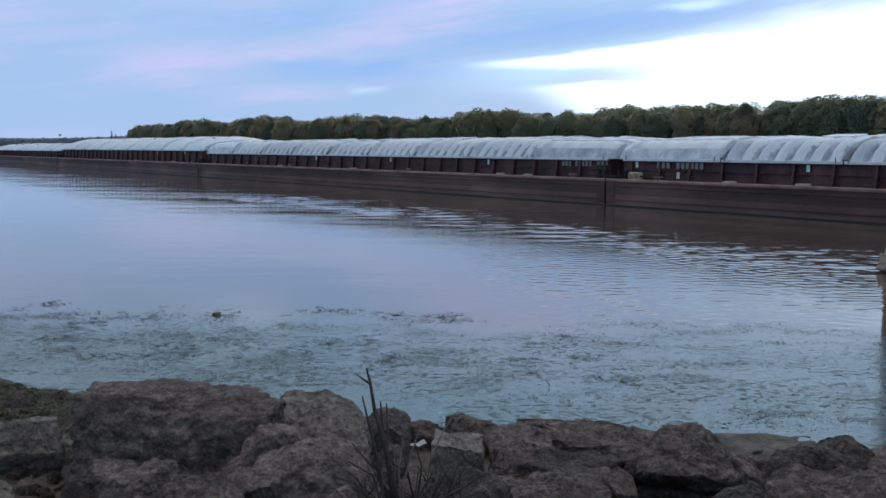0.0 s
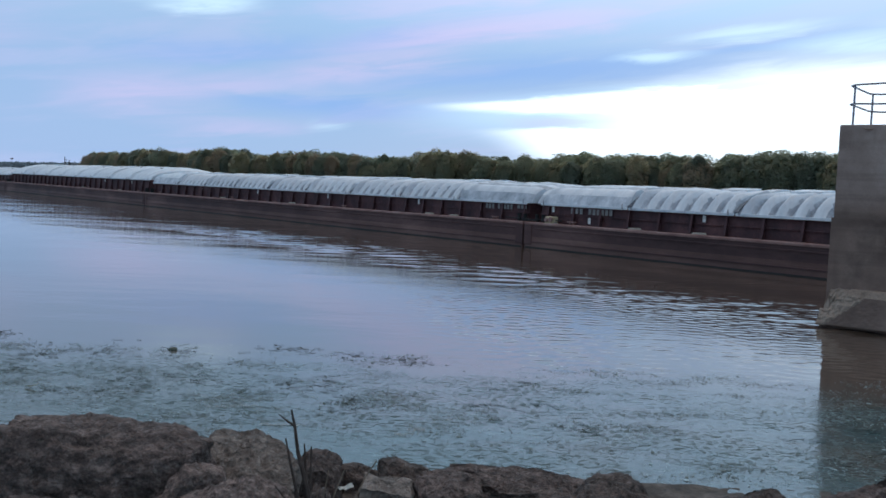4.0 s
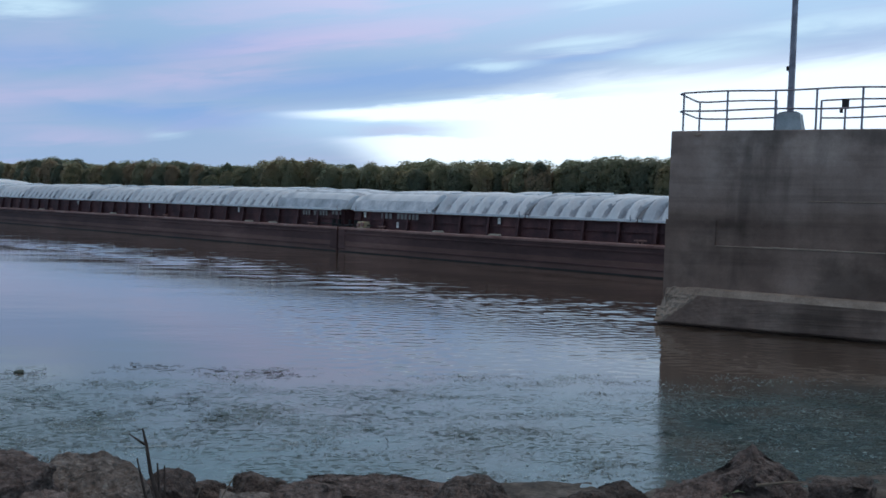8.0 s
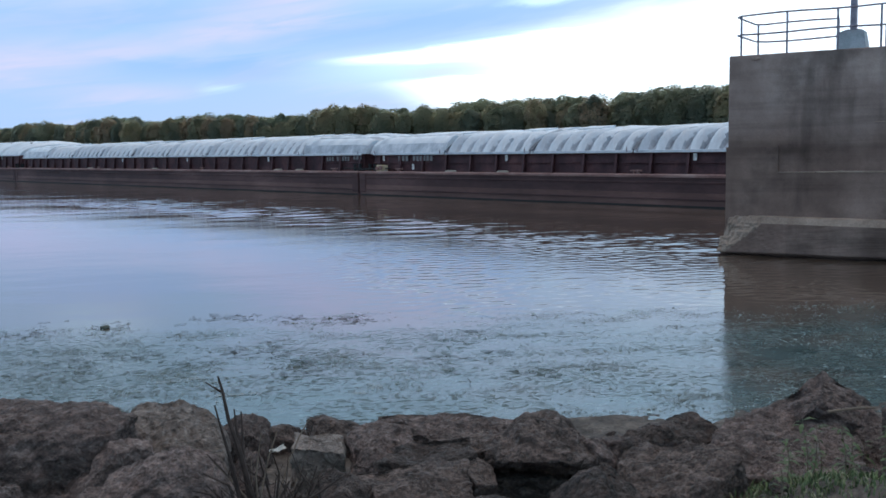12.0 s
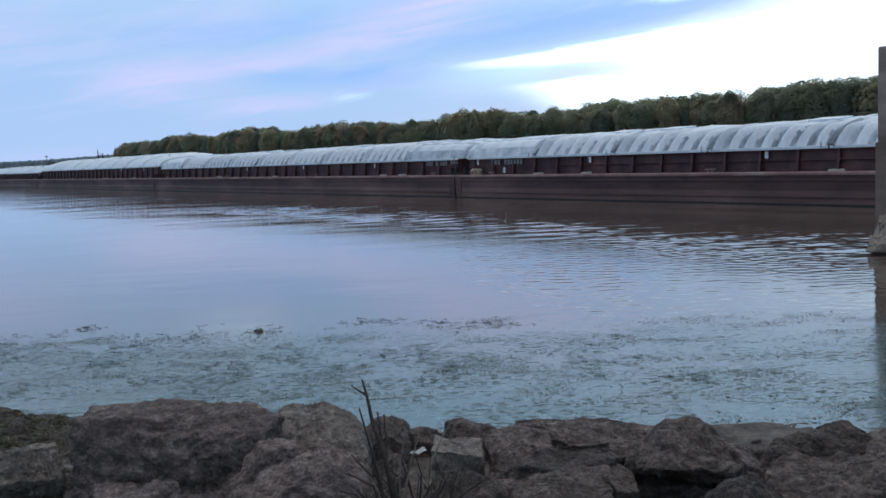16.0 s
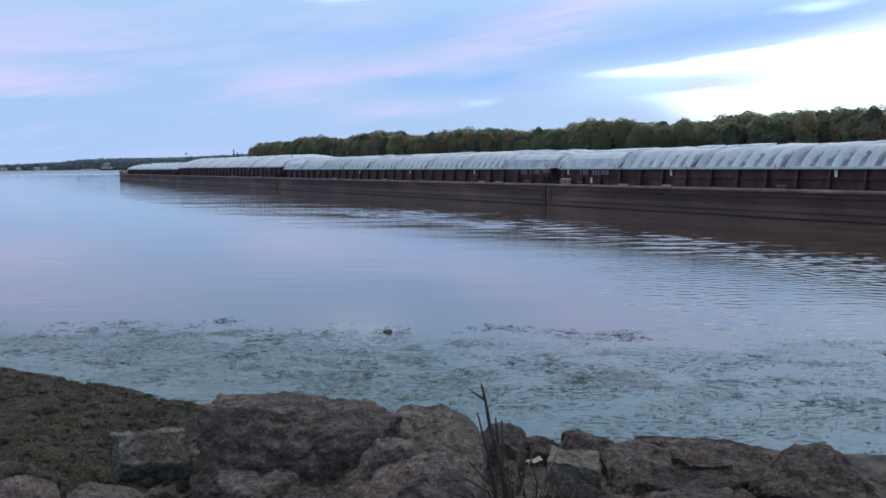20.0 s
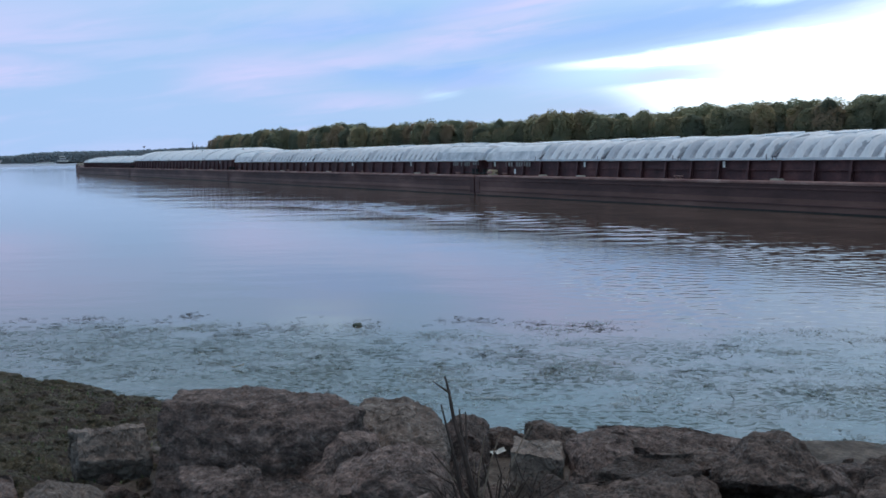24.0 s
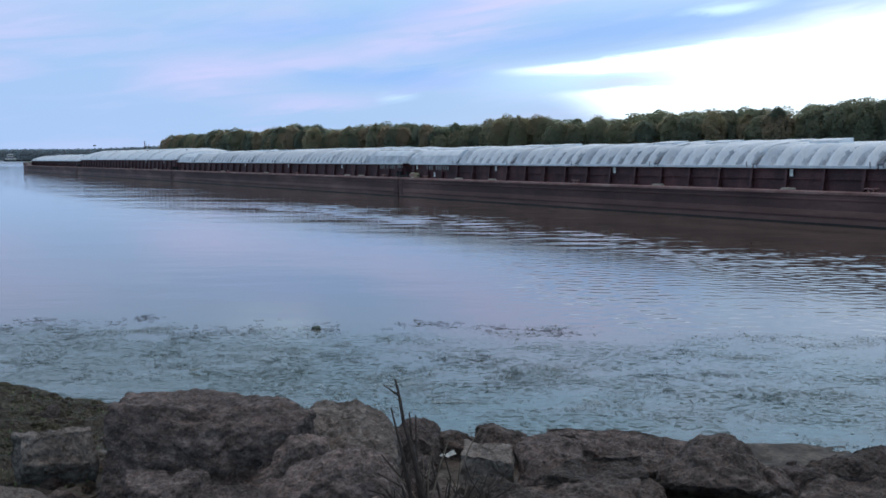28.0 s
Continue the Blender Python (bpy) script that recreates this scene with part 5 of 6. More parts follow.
def rock_bm(seed, w, d, h, kind, sub=5, extra=(), chips=5):
    """A stone bounded by planes (a rough box, corner chips and the given facets: normal and distance), with worn edges, beds and a pitted skin."""
    rnd = random.Random(seed * 7 + 1)
    soft = kind in ("round", "moss")
    planes = []
    small = w < 0.47 or sub < 5
    skew = 0.28 if small else 0.09
    for n in ((1, 0, 0), (-1, 0, 0), (0, 1, 0), (0, -1, 0), (0, 0, 1), (0, 0, -1)):
        planes.append((Vector(n) + Vector((rnd.gauss(0, skew), rnd.gauss(0, skew), rnd.gauss(0, skew * 0.8))), 1.0))
    for k in range(chips + 6 * soft + 4 * small):
        n = Vector((rnd.choice((-1, 1)) * rnd.uniform(0.3, 1), rnd.choice((-1, 1)) * rnd.uniform(0.3, 1), rnd.uniform(-0.5, 1)))
        planes.append((n.normalized(), rnd.uniform(0.98, 1.22) - 0.12 * soft - 0.16 * small))
    planes += [(Vector(c[:3]).normalized(), c[3]) for c in extra]
    nrm = np.array([tuple(n / o) for n, o in planes])
    bm = bmesh.new()
    bmesh.ops.create_icosphere(bm, subdivisions=sub, radius=1.0)
    co = np.array([v.co[:] for v in bm.verts])
    worn = 11.0 if soft else 26.0 if small else 38.0
    reach = np.power(np.power(np.clip(co @ nrm.T, 0.0, None), worn).sum(1), -1.0 / worn)
    co = co * reach[:, None]
    lo, hi = co.min(0), co.max(0)
    co = ((co - lo) / (hi - lo) - (0.5, 0.5, 0.0)) * (w, d, h)
    off = Vector((seed * 3.1, seed * 1.7, seed * 0.9))
    for v, c in zip(bm.verts, co):
        v.co = c
    bm.normal_update()
    size = min(1.0, max(w, d, h) / 0.9)
    for v in bm.verts:
        p = v.co + off
        bed = Vector((p.x * 2.2 + 0.4 * p.z, p.y * 2.2, p.z * 15.0))
        a = 0.040 * noise.noise(p * 2.1) + 0.026 * noise.noise(p * 4.6) - 0.040 * abs(noise.noise(p * 6.5)) + 0.014 * noise.noise(bed)
        a -= 0.026 * abs(noise.noise(p * 13.0)) + 0.014 * noise.noise(p * 27.0) + 0.06 * noise.voronoi(p * 3.2)[0][0] - 0.02
        a -= 0.10 * max(0.0, noise.noise(p * 5.2 + Vector((7, 3, 1))) - 0.34)
        v.co = v.co + v.normal * (a * size)
    return bm


def rock(x, y, z, w, d, h, yaw, seed, kind, tilt=0, extra=(), chips=5):
    ob = part("boulder", rock_bm(seed, w, d, h, kind, 6 if w > 0.5 else 5, extra, chips), {"pale": PALE_ROCK, "worn": PALE_ROCK, "dark": DARK_ROCK, "round": DARK_ROCK, "moss": DARK_ROCK}.get(kind, ROCK), smooth=True)
    ob.matrix_world = pose(x, y, z, 0, tilt, yaw)
    return tagged(ob, ROCK_LABEL[kind], "boulder", "riprap boulders on the bank")


# the great block, and the sloping stones that lean on it
rock(-2.10, 7.30, 0.02, 1.74, 1.30, 1.05, 13, 1, "big", 0, ((0.75, -0.62, -0.1, 0.98), (0.28, 0.1, 0.95, 1.05), (0.1, -0.55, 0.83, 1.10), (-0.5, -0.80, 0.33, 1.10), (0.0, -0.97, 0.22, 0.93)), 2)
# pale stone here carries the sky light on the up-facing top
rock(-1.17, 7.52, -0.02, 1.04, 1.34, 0.88, 7, 2, "worn", 0, ((0.0, -0.40, 0.92, 0.70), (0.75, -0.2, 0.62, 1.10), (-0.6, 0.1, 0.8, 1.05)), 2)
rock(-0.98, 6.34, 0.10, 1.20, 0.92, 0.85, 9, 3, "slab", 0, ((-0.44, -0.15, 0.89, 0.60), (0.74, -0.1, 0.66, 0.90), (0.15, -0.85, 0.50, 0.78), (-0.35, -0.90, -0.25, 0.80), (-0.2, 0.75, 0.62, 0.74)), 1)
rock(-1.43, 6.78, 0.10, 0.68, 0.54, 0.74, 8, 4, "mid", 0, ((-0.60, -0.1, 0.80, 0.62), (0.72, -0.69, 0.05, 0.52), (0.18, -0.05, 0.98, 0.90)), 0)
rock(-2.01, 6.14, 0.14, 0.72, 0.52, 0.68, 18, 5, "mid", 0, ((-0.22, -0.22, 0.95, 0.82), (0.0, -0.95, -0.2, 0.90), (-0.7, -0.5, 0.5, 0.86), (0.5, -0.7, 0.5, 1.0)), 2)
rock(-1.62, 5.76, 0.20, 0.74, 0.52, 0.64, 15, 6, "mid", 0, ((-0.30, -0.22, 0.93, 0.74), (0.1, -0.95, -0.2, 0.88), (0.6, -0.2, 0.75, 1.0)), 2)
rock(-0.59, 8.48, -0.06, 0.48, 0.5, 0.57, 4, 7, "mid", 0, ((0.5, -0.2, 0.84, 0.80), (-0.4, -0.4, 0.82, 0.9)), 4)
rock(0.06, 7.52, 0.02, 0.48, 0.44, 0.56, -3, 8, "pale", 0, ((0.08, -0.06, 1, 0.86), (-0.3, -0.9, 0.15, 0.92)), 1)
rock(0.25, 8.70, -0.07, 0.66, 0.5, 0.47, -1, 9, "moss", 0)
rock(-0.28, 8.95, -0.08, 0.62, 0.5, 0.38, 2, 39, "moss", 0)
rock(0.60, 7.52, 0.0, 0.66, 0.85, 0.64, -4, 10, "big", 0, ((0.35, -0.5, 0.8, 0.92), (-0.4, -0.5, 0.75, 1.02)), 3)
rock(1.24, 8.34, -0.06, 1.55, 0.7, 0.47, -8, 11, "mid", 0, ((0.16, -0.12, 0.98, 0.80), (0.42, -0.1, 0.90, 0.84)), 3)
rock(1.26, 7.74, -0.03, 0.78, 0.55, 0.47, -8, 12, "dark", 0, ((-0.06, -0.1, 0.98, 0.9), (-0.1, -0.85, -0.5, 0.72)), 2)
rock(0.19, 6.36, 0.14, 0.40, 0.45, 0.54, -2, 40, "dark", 0, ((-0.5, -0.3, 0.8, 0.7), (0.4, -0.3, 0.85, 0.95)), 4)
rock(0.70, 6.42, 0.10, 0.84, 0.66, 0.52, -5, 13, "dark", 0, ((0.12, -0.42, 0.90, 0.74), (0.1, -0.85, -0.5, 0.68), (-0.7, -0.3, 0.6, 0.95)), 2)
rock(0.87, 7.05, 0.07, 0.82, 0.6, 0.53, -7, 14, "dark", 0)
rock(1.80, 7.16, 0.22, 0.96, 0.92, 0.52, -14, 15, "round", 0, ((0.0, -0.66, -0.75, 0.60), (0.0, -0.90, -0.40, 0.78), (-0.75, -0.3, 0.55, 0.82), (0.72, -0.2, 0.62, 0.78), (0.0, -0.75, 0.62, 0.88), (-0.5, -0.75, -0.4, 0.84)), 0)
rock(2.22, 7.16, 0.03, 0.41, 0.6, 0.56, -17, 16, "mid", 0, ((0.6, 0, 0.8, 0.7),))
rock(1.88, 5.94, 0.16, 0.74, 0.62, 0.55, -17, 17, "dark", 0, ((-0.58, -0.1, 0.80, 0.50), (0.50, -0.15, 0.85, 0.56), (0.1, -0.75, 0.65, 0.80), (-0.2, -0.3, 0.93, 0.86)), 3)
rock(2.98, 7.62, -0.06, 1.40, 0.60, 0.52, 30, 18, "dark", 0, ((-0.38, -0.3, 0.88, 0.50), (0.3, -0.3, 0.9, 0.95)), 3)
rock(2.72, 6.47, 0.03, 1.02, 0.86, 0.64, -21, 19, "dark", 0, ((-0.34, -0.30, 0.88, 0.52), (0.8, -0.55, 0.0, 0.98), (-0.2, -0.9, 0.35, 0.88)), 3)
rock(3.80, 7.02, -0.05, 1.15, 1.3, 0.66, -27, 20, "slab", 0, ((-0.1, -0.40, 0.90, 0.46), (-0.3, -0.1, 0.95, 0.75)), 4)
rock(0.92, 5.80, 0.27, 0.48, 0.40, 0.30, -9, 21, "mid", 0, ((-0.45, -0.2, 0.86, 0.62), (0.5, -0.3, 0.8, 0.85)), 3)
rock(0.30, 5.84, 0.28, 0.50, 0.42, 0.27, 14, 22, "dark", 0, ((0.35, -0.25, 0.9, 0.66),), 3)
rock(1.45, 5.72, 0.27, 0.30, 0.4, 0.24, -14, 23, "pale", 0, ((0.0, -0.2, 1, 0.8),), 2)
rock(4.36, 7.5, -0.07, 1.05, 0.7, 0.92, -30, 24, "mid", 0, ((-0.66, -0.1, 0.74, 0.36), (0.56, -0.1, 0.82, 0.45)), 4)
rock(4.37, 6.22, 0.02, 0.47, 0.7, 0.99, -35, 25, "dark", 0, ((-0.15, 0.1, 0.98, 0.95),), 2)
rock(4.42, 7.0, -0.04, 0.75, 0.8, 0.66, -32, 26, "slab", 0, ((0.1, -0.5, 0.85, 0.42),))
rock(-3.37, 7.22, 0.24, 0.66, 0.36, 0.54, 24, 27, "pale", 0, ((0.03, 0.10, 1, 0.95), (0, -0.8, 0.6, 0.86), (-0.1, -0.8, -0.55, 0.85)), 3)
rock(-3.16, 6.02, 0.30, 0.60, 0.46, 0.46, 27, 28, "pale", 0, ((0.52, -0.15, 0.84, 0.42), (-0.5, -0.1, 0.86, 0.8)), 3)
rock(-3.86, 5.92, 0.28, 0.80, 0.5, 0.46, 31, 29, "mid", 0, ((-0.45, -0.2, 0.86, 0.55),), 4)
rock(3.95, 6.05, 0.06, 0.40, 0.4, 0.50, -32, 30, "mid", 0)
rock(-0.45, 6.99, 0.08, 0.42, 0.55, 0.56, 4, 31, "mid", 0)
rock(-0.19, 6.30, 0.21, 0.38, 0.5, 0.48, 2, 32, "dark", 0)
rock(-0.70, 5.56, 0.34, 0.43, 0.4, 0.50, 7, 33, "mid", 0, ((-0.3, -0.3, 0.9, 0.7),))
rock(1.26, 6.10, 0.20, 0.48, 0.42, 0.29, 22, 34, "dark", 0, ((0.4, -0.3, 0.86, 0.7), (-0.6, -0.2, 0.75, 0.9)), 3)
rock(2.52, 7.49, -0.00, 0.45, 0.5, 0.44, -19, 35, "mid", 0)
# two dark stones added to blacken the hollow under the round boulder
rock(1.81, 7.79, -0.01, 0.81, 0.5, 0.29, -13, 36, "dark", 0)
rock(1.74, 7.22, 0.0, 0.80, 0.5, 0.34, -14, 38, "dark", 0)
rock(1.23, 6.89, 0.08, 0.34, 0.5, 0.46, -10, 37, "dark", 0, ((0.3, -0.3, 0.9, 0.7),))


def ground_rocks():
    """Smaller stones that fill the bank between and behind the boulders."""
    rnd = random.Random(21)
    kinds = []
    for k in range(6):
        me = bpy.data.meshes.new("stone")
        bm = rock_bm(200 + k, 1.0, 0.8, 0.6, "mid", 4)
        bm.to_mesh(me)
        bm.free()
        me.materials.append(ROCK)
        for p in me.polygons:
            p.use_smooth = True
        kinds.append(me)
    for k in range(220):
        x = rnd.uniform(-5.5, 7.5)
        d = rnd.uniform(0.2, 6.0)
        y = shore_y(x) - d
        s = (rnd.uniform(0.12, 0.3) if k % 3 else rnd.uniform(0.25, 0.4)) * (1.0 if d > 1 else 0.6)
        if x < -3.2 or x > 5:
            s *= 0.6
        if y < 3.6:
            continue
        ob = new("stone", kinds[rnd.randrange(6)])
        ob.matrix_world = pose(x, y, bank_z(x, y) - 0.25 * s, rnd.uniform(-15, 15), rnd.uniform(-15, 15), rnd.uniform(0, 360)) @ Matrix.Scale(s, 4)
        tagged(ob, "small grey-brown stone on the river bank", "stone", "stones between the boulders")


ground_rocks()


def make_dead_bush():
    """Stems in metres of the plan."""
    b = empty("dead_bush", pose(-0.35, 5.6, 0.62), "bare dead weed with dark forked woody stems", "dead plant")
    m = b.matrix_world.inverted()

    def stem(r0, r1, mat, *pts):
        part("stem", tube_bm([m @ Vector(p) for p in pts], r0, r1, 6), mat, b)

    stem(0.021, 0.0064, BARK, (-0.343, 5.61, 0.558), (-0.352, 5.589, 0.848), (-0.414, 5.565, 1.147), (-0.467, 5.581, 1.319), (-0.492, 5.578, 1.48), (-0.517, 5.596, 1.573))
    stem(0.009, 0.0032, BARK, (-0.492, 5.578, 1.479), (-0.535, 5.554, 1.515), (-0.583, 5.539, 1.555))
    stem(0.013, 0.0048, BARK, (-0.387, 5.536, 0.644), (-0.439, 5.482, 1.037), (-0.498, 5.477, 1.284), (-0.533, 5.494, 1.428))
    stem(0.015, 0.0048, BARK, (-0.335, 5.64, 0.603), (-0.382, 5.607, 0.918), (-0.424, 5.634, 1.212), (-0.437, 5.643, 1.359))
    stem(0.012, 0.0048, BARK, (-0.358, 5.689, 0.583), (-0.398, 5.736, 0.983), (-0.408, 5.786, 1.304))
    stem(0.008, 0.0035, STRAW, (-0.293, 5.592, 0.623), (-0.298, 5.592, 0.848), (-0.245, 5.615, 1.06), (-0.191, 5.647, 1.21))
    stem(0.008, 0.0035, STRAW, (-0.249, 5.494, 0.664), (-0.182, 5.497, 0.884), (-0.134, 5.548, 1.027), (-0.059, 5.6, 1.185), (-0.0, 5.6, 1.281))
    stem(0.012, 0.0048, BARK, (-0.395, 5.385, 0.759), (-0.462, 5.38, 0.99), (-0.602, 5.366, 1.073))
    stem(0.013, 0.0048, BARK, (-0.226, 5.395, 0.704), (-0.079, 5.399, 0.834), (0.057, 5.4, 0.91), (0.178, 5.397, 0.986))
    stem(0.008, 0.0035, STRAW, (-0.313, 5.591, 0.623), (-0.324, 5.611, 0.951), (-0.285, 5.633, 1.205))
    stem(0.012, 0.0048, BARK, (-0.361, 5.588, 0.623), (-0.426, 5.534, 0.866), (-0.472, 5.5, 1.114))
    stem(0.009, 0.0032, BARK, (-0.449, 5.582, 1.248), (-0.422, 5.614, 1.314))
    stem(0.009, 0.0032, BARK, (-0.211, 5.496, 0.775), (-0.182, 5.497, 1.003), (-0.221, 5.496, 1.141))
    stem(0.012, 0.0048, BARK, (-0.288, 5.492, 0.63), (-0.209, 5.446, 0.816), (-0.124, 5.449, 0.967))

    stem(0.011, 0.004, BARK, (-0.30, 5.50, 0.66), (-0.16, 5.46, 0.72), (-0.02, 5.45, 0.76), (0.10, 5.44, 0.85), (0.20, 5.44, 0.88))
    stem(0.010, 0.004, BARK, (-0.38, 5.55, 0.70), (-0.50, 5.52, 0.80), (-0.58, 5.50, 0.90), (-0.68, 5.49, 0.93))

    # crooked, forked shoots from the foot
    rnd = random.Random(4)
    for k in range(34):
        p = Vector((rnd.gauss(-0.20, 0.13), 5.6 + rnd.uniform(-0.15, 0.15), 0.47))
        d = Vector((rnd.gauss(0, 0.42), rnd.gauss(0, 0.2), 1.0)).normalized()
        step, r, pts = rnd.uniform(0.08, 0.17), rnd.uniform(0.005, 0.012), []
        for q in range(5):
            pts.append(tuple(p))
            d = (d + Vector((rnd.gauss(0, 0.20), rnd.gauss(0, 0.12), rnd.gauss(0, 0.10)))).normalized()
            p = p + d * step * rnd.uniform(0.7, 1.3)
        stem(r, r * 0.4, STRAW if k % 7 == 0 else BARK, *pts)
        for q in (2, 3)[: 1 + k % 2]:
            at = Vector(pts[q])
            side = (d + Vector((rnd.choice((-1, 1)) * rnd.uniform(0.5, 1.1), rnd.gauss(0, 0.3), 0.0))).normalized()
            mid = at + side * step * 0.7
            stem(r * 0.6, r * 0.25, BARK, tuple(at), tuple(mid), tuple(mid + (side + Vector((0, 0, 0.8))).normalized() * step * 0.8))


make_dead_bush()


def make_litter():
    """A crumpled scrap of white paper on the stones."""
    rnd = random.Random(8)
    bm = bmesh.new()
    g = [[bm.verts.new((-0.09 + 0.036 * i, -0.06 + 0.03 * j, 0.02 + 0.03 * rnd.random() + 0.03 * (i > 3))) for i in range(6)] for j in range(5)]
    for a, c in zip(g, g[1:]):
        for k in range(5):
            bm.faces.new((a[k], a[k + 1], c[k + 1], c[k]))
    bmesh.ops.solidify(bm, geom=list(bm.faces), thickness=0.004)
    ob = part("paper_scrap", bm, PAPER)
    ob.matrix_world = pose(-0.244, 6.896, 0.677, 0, 0, 20) @ Matrix.Scale(0.62, 4)
    tagged(ob, "crumpled scrap of white paper on the stones", "litter")


make_litter()
bm = tube_bm([(-0.22, 0, 0), (-0.05, 0.02, 0.02), (0.1, 0, 0.05), (0.24, -0.03, 0.06)], 0.018, 0.008, 7)
add_tube(bm, [(0.05, 0, 0.03), (0.14, 0.06, 0.1)], 0.009, 0.004, 6)
drift = part("driftwood", bm, STRAW)
drift.matrix_world = pose(4.15, 6.72, 0.77, 0, 0, -15) @ Matrix.Scale(0.75, 4)
tagged(drift, "bleached forked driftwood stick on the boulders", "driftwood")


def grass_tuft(x, y, n, spread, tall, seed, mat, label):
    rnd = random.Random(seed)
    bm = bmesh.new()
    for k in range(n):
        a, r = rnd.uniform(0, math.tau), spread * math.sqrt(rnd.random())
        px, py = r * math.cos(a), r * math.sin(a)
        pz = bank_z(x + px, y + py) - bank_z(x, y)
        h, lean, b = tall * rnd.uniform(0.4, 1.0), rnd.uniform(0.1, 0.7), rnd.uniform(0, math.tau)
        w = 0.006 * rnd.uniform(0.7, 1.6)
        d, s = Vector((math.cos(b), math.sin(b), 0)), Vector((-math.sin(b), math.cos(b), 0))
        p0 = Vector((px, py, pz - 0.02))
        p1, p2 = p0 + d * lean * h * 0.3 + Vector((0, 0, h * 0.6)), p0 + d * lean * h + Vector((0, 0, h * 0.9))
        v = [bm.verts.new(q) for q in (p0 - s * w, p0 + s * w, p1 + s * w * 0.8, p1 - s * w * 0.8, p2)]
        bm.faces.new(v[:4])
        bm.faces.new((v[3], v[2], v[4]))
    ob = part("grass_tuft", bm, mat)
    ob.matrix_world = pose(x, y, bank_z(x, y))
    return tagged(ob, label, "grass", kind="stuff")


def mud_clumps():
    """Lumps of mud and matted weed on the flat, in one mesh."""
    rnd = random.Random(31)
    verts, faces = [], []
    base = [(math.cos(k * math.tau / 9), math.sin(k * math.tau / 9)) for k in range(9)]
    for k in range(1500):
        x = rnd.uniform(-9.5, -2.6)
        y = shore_y(x) - 0.15 - 6.5 * rnd.random() ** 1.2
        if y < 5.0:
            continue
        s = rnd.uniform(0.018, 0.055) * (1.9 if rnd.random() < 0.05 else 1)
        z, h, a = bank_z(x, y), s * rnd.uniform(0.4, 0.9), rnd.uniform(0, math.tau)
        i = len(verts)
        for ring, (q, t) in enumerate(((1.0, -0.3), (0.8, 0.55), (0.4, 0.95))):
            for cx, cy in base:
                w = s * q * rnd.uniform(0.6, 1.3)
                u, v = 1.5 * w * cx, w * cy
                verts.append((x + u * math.cos(a) - v * math.sin(a), y + u * math.sin(a) + v * math.cos(a), z + h * t * rnd.uniform(0.8, 1.1)))
        verts.append((x, y, z + h * 1.05))
        for ring in range(2):
            for q in range(9):
                faces.append((i + ring * 9 + q, i + ring * 9 + (q + 1) % 9, i + ring * 9 + 9 + (q + 1) % 9, i + ring * 9 + 9 + q))
        for q in range(9):
            faces.append((i + 18 + q, i + 18 + (q + 1) % 9, i + 27))
    me = bpy.data.meshes.new("mud_clumps")
    me.from_pydata(verts, [], faces)
    me.materials.append(MUD)
    for p in me.polygons:
        p.use_smooth = True
    return tagged(new("mud_clumps", me), "lumps of brown mud and matted weed on the flat", "mud", kind="stuff")


mud_clumps()

for gx, gy, n, sp, tl, sd in ((3.15, 5.5, 210, 0.5, 0.10, 1), (3.75, 5.6, 230, 0.5, 0.12, 2), (2.75, 5.3, 110, 0.35, 0.09, 3), (4.3, 5.5, 170, 0.5, 0.14, 4), (3.6, 6.1, 150, 0.4, 0.13, 5), (3.3, 5.0, 140, 0.5, 0.10, 6), (3.25, 6.25, 300, 0.35, 0.10, 7), (3.65, 6.35, 260, 0.4, 0.10, 8), (3.0, 5.75, 260, 0.35, 0.09, 9), (3.5, 5.85, 260, 0.4, 0.09, 10)):
    grass_tuft(gx, gy, n, sp, tl, sd, GRASS, "sprouting green grass among the stones")


def weed_plant(x, y, h, seed, mat=GRASS):
    rnd = random.Random(seed)
    b = empty("weed", pose(x, y, bank_z(x, y) - 0.02), "leafy green weed growing between the stones", "weed", "weeds on the bank")
    top = Vector((rnd.uniform(-0.08, 0.08), rnd.uniform(-0.05, 0.05), h))
    part("stem", tube_bm([(0, 0, 0), tuple(top * 0.5 + Vector((0.02, 0, 0))), tuple(top)], 0.006, 0.002, 5), STRAW, b)
    for k in range(int(h * 45)):
        f = rnd.uniform(0.25, 1.0)
        a, ln = rnd.uniform(0, math.tau), rnd.uniform(0.05, 0.11)
        d = Vector((math.cos(a), math.sin(a), rnd.uniform(-0.4, 0.5)))
        w = Vector((-math.sin(a), math.cos(a), 0)) * ln * 0.16
        p0 = top * f
        bm = bmesh.new()
        v = [bm.verts.new(q) for q in (p0, p0 + d * ln * 0.5 + w, p0 + d * ln + Vector((0, 0, -ln * 0.3)), p0 + d * ln * 0.5 - w)]
        bm.faces.new((v[0], v[1], v[3]))
        bm.faces.new((v[1], v[2], v[3]))
        part("leaf", bm, mat, b)


for wx, wy, wh, ws in ((3.55, 6.25, 0.55, 31), (3.75, 6.1, 0.45, 32), (3.3, 6.1, 0.35, 33), (3.95, 5.9, 0.4, 34), (3.05, 5.7, 0.25, 35), (3.80, 6.50, 0.46, 36), (3.68, 6.46, 0.40, 37), (3.98, 6.45, 0.36, 38), (3.50, 6.40, 0.34, 39), (4.10, 6.40, 0.30, 40)):
    weed_plant(wx, wy, wh, ws)
# low green growth all over the flat, thicker by the water
rnd_flat = random.Random(55)
